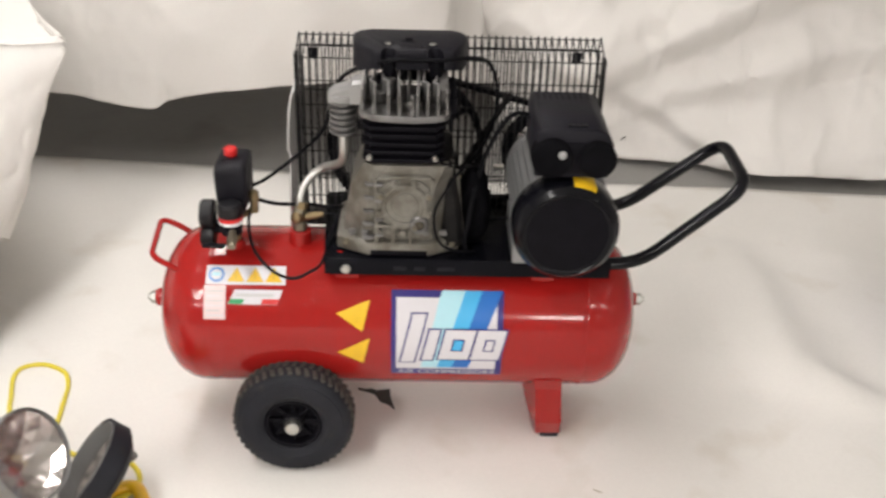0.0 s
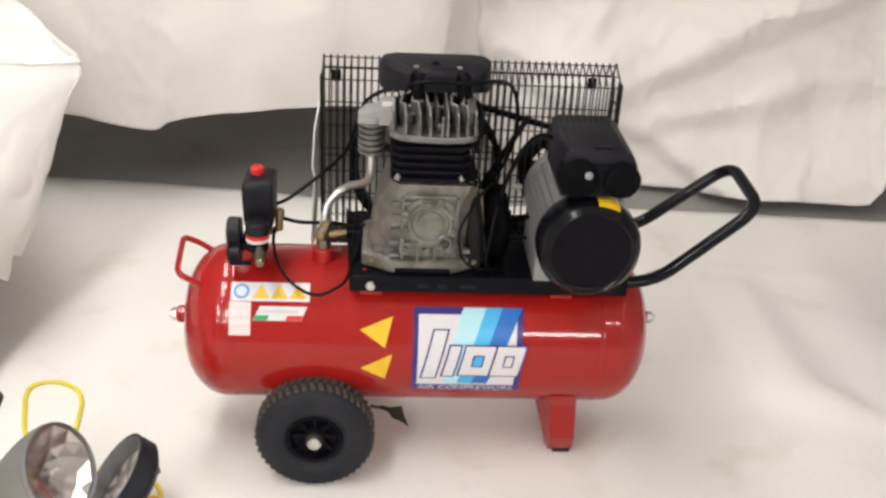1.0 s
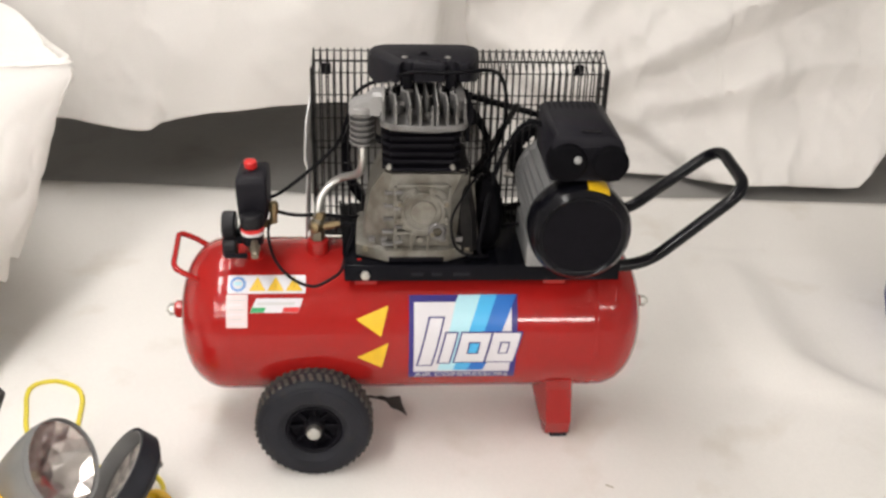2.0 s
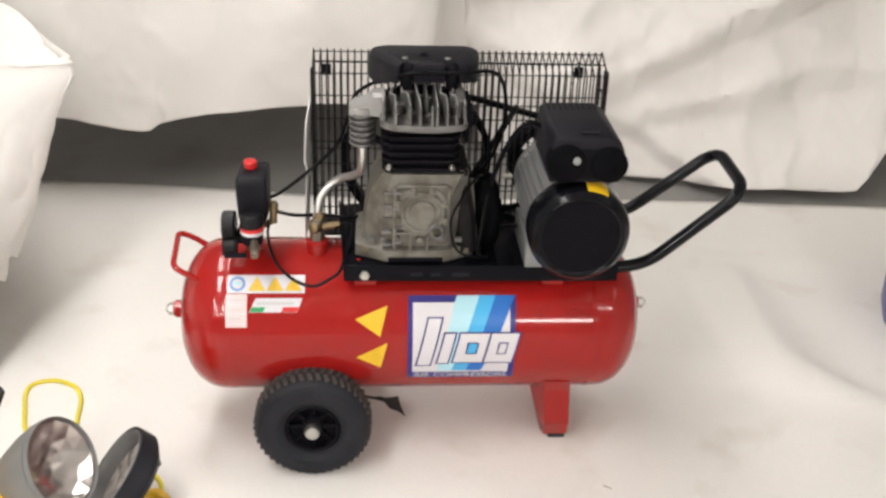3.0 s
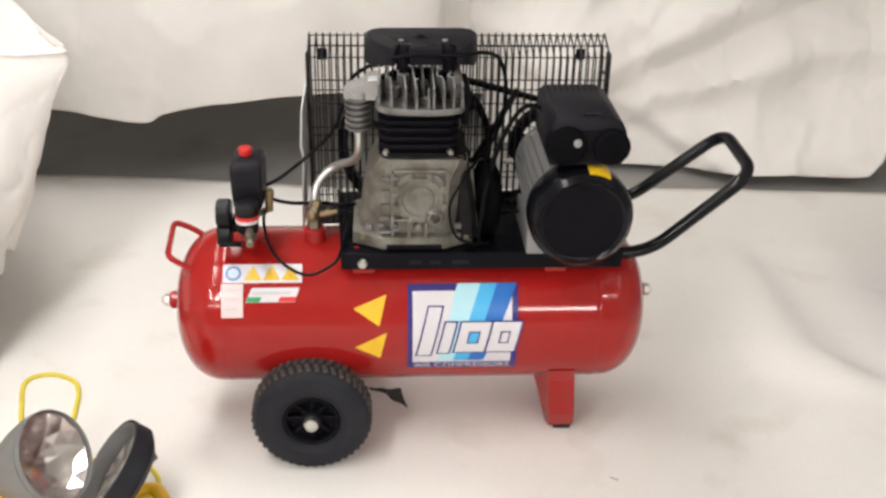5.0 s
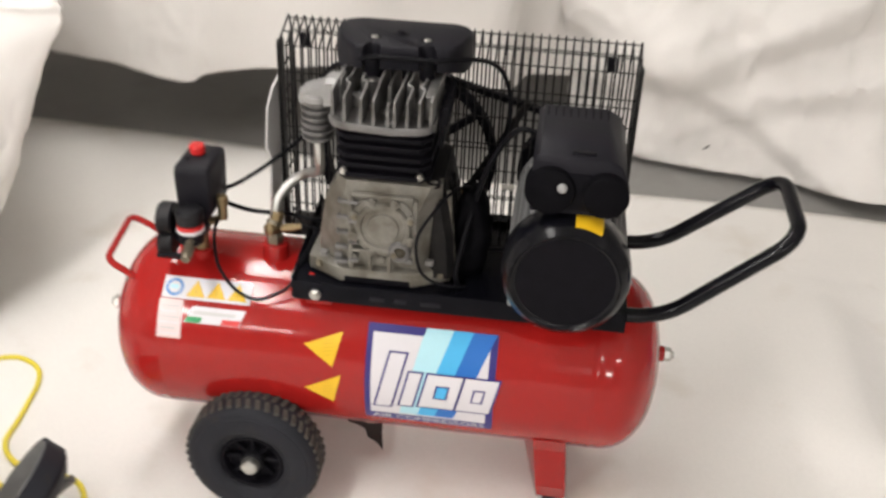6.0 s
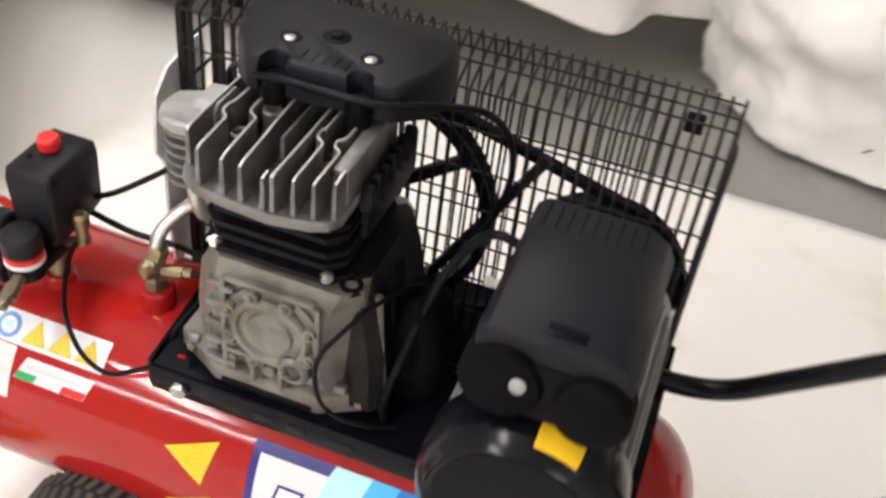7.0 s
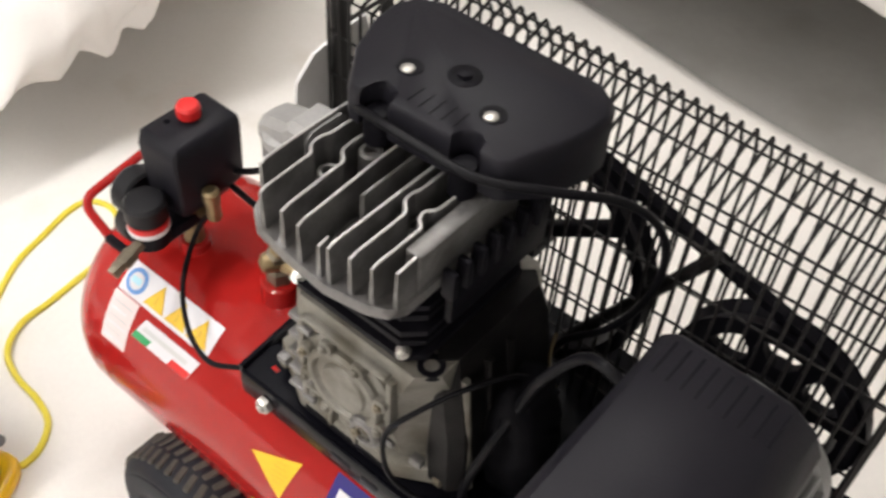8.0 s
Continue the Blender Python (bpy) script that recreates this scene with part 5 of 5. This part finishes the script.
def lamp_head(c, axis, r, label, deep, shell, rimmat, sunk, back):
    """A round lamp: housing, rim wall, faceted reflector, bulb and clear lens, set back by sunk."""
    h = lpart("lamp_head", lathe(bmesh.new(), [(r * a, -d - sunk) for a, d in back] + [(r * 0.99, -sunk - 0.006), (r * 0.95, -sunk - 0.006), (r * 0.76, -0.055 * deep - sunk), (0, -0.075 * deep - sunk)], c, axis, 40), shell, lampT, label)
    q = Matrix.Translation(c) @ turned(axis)
    bm = bmesh.new()
    rings = []
    for k, (a, d) in enumerate(((0.96, 0.004), (0.8, 0.022), (0.58, 0.038), (0.32, 0.048), (0.1, 0.052))):
        n = 14
        rings.append([bm.verts.new(q @ Vector((a * r * math.cos(2 * math.pi * (j + 0.5 * (k % 2)) / n), a * r * math.sin(2 * math.pi * (j + 0.5 * (k % 2)) / n), -d * deep - sunk))) for j in range(n)])
    for k, (a, b) in enumerate(zip(rings, rings[1:])):
        for j in range(14):
            i = (j + 1) % 14
            if k % 2:
                bm.faces.new((a[j], a[i], b[i]))
                bm.faces.new((a[j], b[i], b[j]))
            else:
                bm.faces.new((a[j], a[i], b[j]))
                bm.faces.new((a[i], b[i], b[j]))
    bm.faces.new(rings[-1])
    bmesh.ops.transform(bm, matrix=LM, verts=bm.verts)
    part("reflector", bm, CHROME, h, "bright faceted reflector", sharp=1)
    ax = Vector(axis).normalized()
    lpart("bulb", rod(bmesh.new(), Vector(c) - ax * (0.05 * deep + sunk), Vector(c) - ax * (0.022 * deep + sunk), 0.006, 12, edge=0.002), GLASS, h)
    lpart("lens", lathe(bmesh.new(), [(0, -0.001), (r * 0.965, -0.001), (r * 0.965, 0.001), (0, 0.001)], tuple(Vector(c) - ax * sunk), axis, 40), GLASS, h, "clear glass lens")
    bm = bmesh.new()
    prof = [(r * 0.97, -sunk - 0.004), (r, -sunk - 0.004), (r, 0.002), (r * 0.985, 0.004), (r * 0.97, 0.002)]
    rg = [[bm.verts.new(q @ Vector((a * math.cos(2 * math.pi * k / 44), a * math.sin(2 * math.pi * k / 44), b))) for k in range(44)] for a, b in prof]
    for a, b in zip(rg, rg[1:] + rg[:1]):
        for k in range(44):
            bm.faces.new((a[k], a[(k + 1) % 44], b[(k + 1) % 44], b[k]))
    lpart("rim", bm, rimmat, h)
    return h


h1 = lamp_head((-0.672, -0.35, 0.172), (0.85, -0.22, 0.49), 0.079, "round lamp head with a faceted clear lens", 1.0, GREYPL, GREYPL, 0.002, ((0.3, 0.128), (0.44, 0.125), (0.6, 0.1), (0.86, 0.05), (0.97, 0.02)))
h2 = lamp_head((-0.603, -0.305, 0.114), (-0.75, -0.11, 0.65), 0.080, "round lamp head turned aside, black rubber rim", 0.4, RUBBER, GREYPL, 0.024, ((0.3, 0.034), (0.5, 0.032), (0.8, 0.024), (0.99, 0.012)))
bm = bmesh.new()
q = Matrix.Translation((-0.603, -0.305, 0.114)) @ turned((-0.75, -0.11, 0.65))
rg = [[bm.verts.new(q @ Vector((a * math.cos(2 * math.pi * k / 44), a * math.sin(2 * math.pi * k / 44), b))) for k in range(44)] for a, b in ((0.0802, -0.03), (0.085, -0.03), (0.0855, 0.003), (0.0802, 0.003))]
for a, b in zip(rg, rg[1:] + rg[:1]):
    for k in range(44):
        bm.faces.new((a[k], a[(k + 1) % 44], b[(k + 1) % 44], b[k]))
lpart("rubber_band", bm, RUBBER, h2, "thick black rubber band")
lpart("bracket", tube(bmesh.new(), rounded([(-0.72, -0.30, 0.15), (-0.70, -0.27, 0.05), (-0.60, -0.25, 0.03), (-0.54, -0.25, 0.09)], 0.03), 0.008, 12, smooth=False), GREYPL, lampT)
lpart("stand_tube", tube(bmesh.new(), rounded([(-0.802, -0.307, 0.21), (-0.825, -0.335, 0.145), (-0.75, -0.385, 0.09), (-0.69, -0.36, 0.03), (-0.60, -0.27, 0.0135), (-0.548, -0.238, 0.0135), (-0.515, -0.30, 0.0135), (-0.56, -0.45, 0.0135), (-0.75, -0.5, 0.0135), (-0.86, -0.42, 0.0135), (-0.82, -0.375, 0.1), (-0.83, -0.371, 0.155)], 0.03), 0.0125, 12, smooth=False), YTUBE, lampT, "bent yellow enamelled tube")
lpart("grip", rod(bmesh.new(), (-0.818, -0.308, 0.195), (-0.778, -0.300, 0.287), 0.016, 18, edge=0.004), FOAM, lampT, "black foam grip")
lead = [(x - 0.006, y, z) for x, y, z in [(-0.60, -0.30, 0.03), (-0.68, -0.22, 0.02), (-0.775, -0.13, 0.006), (-0.836, -0.045, 0.006), (-0.859, 0.025, 0.006), (-0.875, 0.088, 0.006), (-0.866, 0.122, 0.006), (-0.825, 0.133, 0.006), (-0.778, 0.108, 0.006), (-0.756, 0.065, 0.006), (-0.748, 0.01, 0.006), (-0.741, -0.05, 0.006), (-0.736, -0.10, 0.008), (-0.706, -0.142, 0.013), (-0.666, -0.158, 0.006), (-0.606, -0.163, 0.006), (-0.566, -0.178, 0.006), (-0.541, -0.218, 0.006), (-0.551, -0.258, 0.006), (-0.6, -0.31, 0.02)]]
lpart("lead", tube(bmesh.new(), lead, 0.0048, 10), YCORD, lampT, "yellow rubber lead in loose loops")

# ---- things at the edge ----
bm = lathe(bmesh.new(), [(0.10, 0.0), (0.125, 0.008), (0.14, 0.06), (0.142, 0.15), (0.13, 0.21), (0.10, 0.245), (0.05, 0.262), (0, 0.264)], (0, 0, 0), (0, 0, 1), 48)
can = part("canister", bm, BLUEPL)
can.location = (1.231, 0.335, 0)
tagged(can, "rounded greyish blue plastic canister standing on the floor sheet", "canister")

bm = prism(bmesh.new(), [(-0.16, 0.076), (-0.145, 0.07), (-0.132, 0.073), (-0.12, 0.066), (-0.093, 0.072), (-0.09, 0.045), (-0.08, 0.0), (-0.095, 0.018), (-0.112, 0.028), (-0.124, 0.052), (-0.14, 0.06), (-0.157, 0.065)], 0.0025, Matrix.Translation((0, 0, 0.0)))
scrap = tagged(part("scrap", bm, SCRAP), "torn dark scrap lying under the tank", "scrap")
for x, y, k in ((0.771, -0.187, 0.4), (0.299, -0.231, -0.6)):
    bm = box(bmesh.new(), (-0.009, -0.0022, 0), (0.009, 0.0022, 0.0025), 0.0008, 1)
    o = part("crumb", bm, CRUMB)
    o.matrix_basis = Matrix.Translation((x, y, 0.0)) @ Matrix.Rotation(k, 4, "Z")
    tagged(o, "tiny dry crumb on the floor sheet", "crumb", "crumbs")

# Tiny flecks on the cloth's foot and on the floor sheet.
for x, y, z, k, l in ((0.283, 0.608, 0.0005, 0.7, 0.012), (0.33, 0.66, 0.0005, -0.4, 0.006)):
    o = part("fleck", box(bmesh.new(), (-l, -0.0015, 0), (l, 0.0015, 0.002), 0.0006, 1), SCRAP)
    o.matrix_basis = Matrix.Translation((x, y, z)) @ Matrix.Rotation(k, 4, "Z")
    tagged(o, "tiny dark fleck lying on the floor sheet", "fleck", "flecks")

# A dark sliver caught on the draped cloth.
drape = next(o for o in bpy.data.objects if o.name.startswith("table_cloth") and "draped" in o.get("label", "draped") and max(v.co.x for v in o.data.vertices) > 1)
at = min((v.co for v in drape.data.vertices), key=lambda c: (c.x - 0.58) ** 2 + (c.z - 0.075) ** 2 + (0 if c.y < 1.4 else 9))
o = part("sliver", box(bmesh.new(), (-0.010, -0.0015, -0.002), (0.010, 0.0015, 0.002), 0.0007, 1), SCRAP)
o.matrix_basis = Matrix.Translation((at.x, at.y - 0.001, at.z)) @ Matrix.Rotation(-0.7, 4, "Y")
tagged(o, "thin dark sliver caught on the draped white cloth", "sliver")
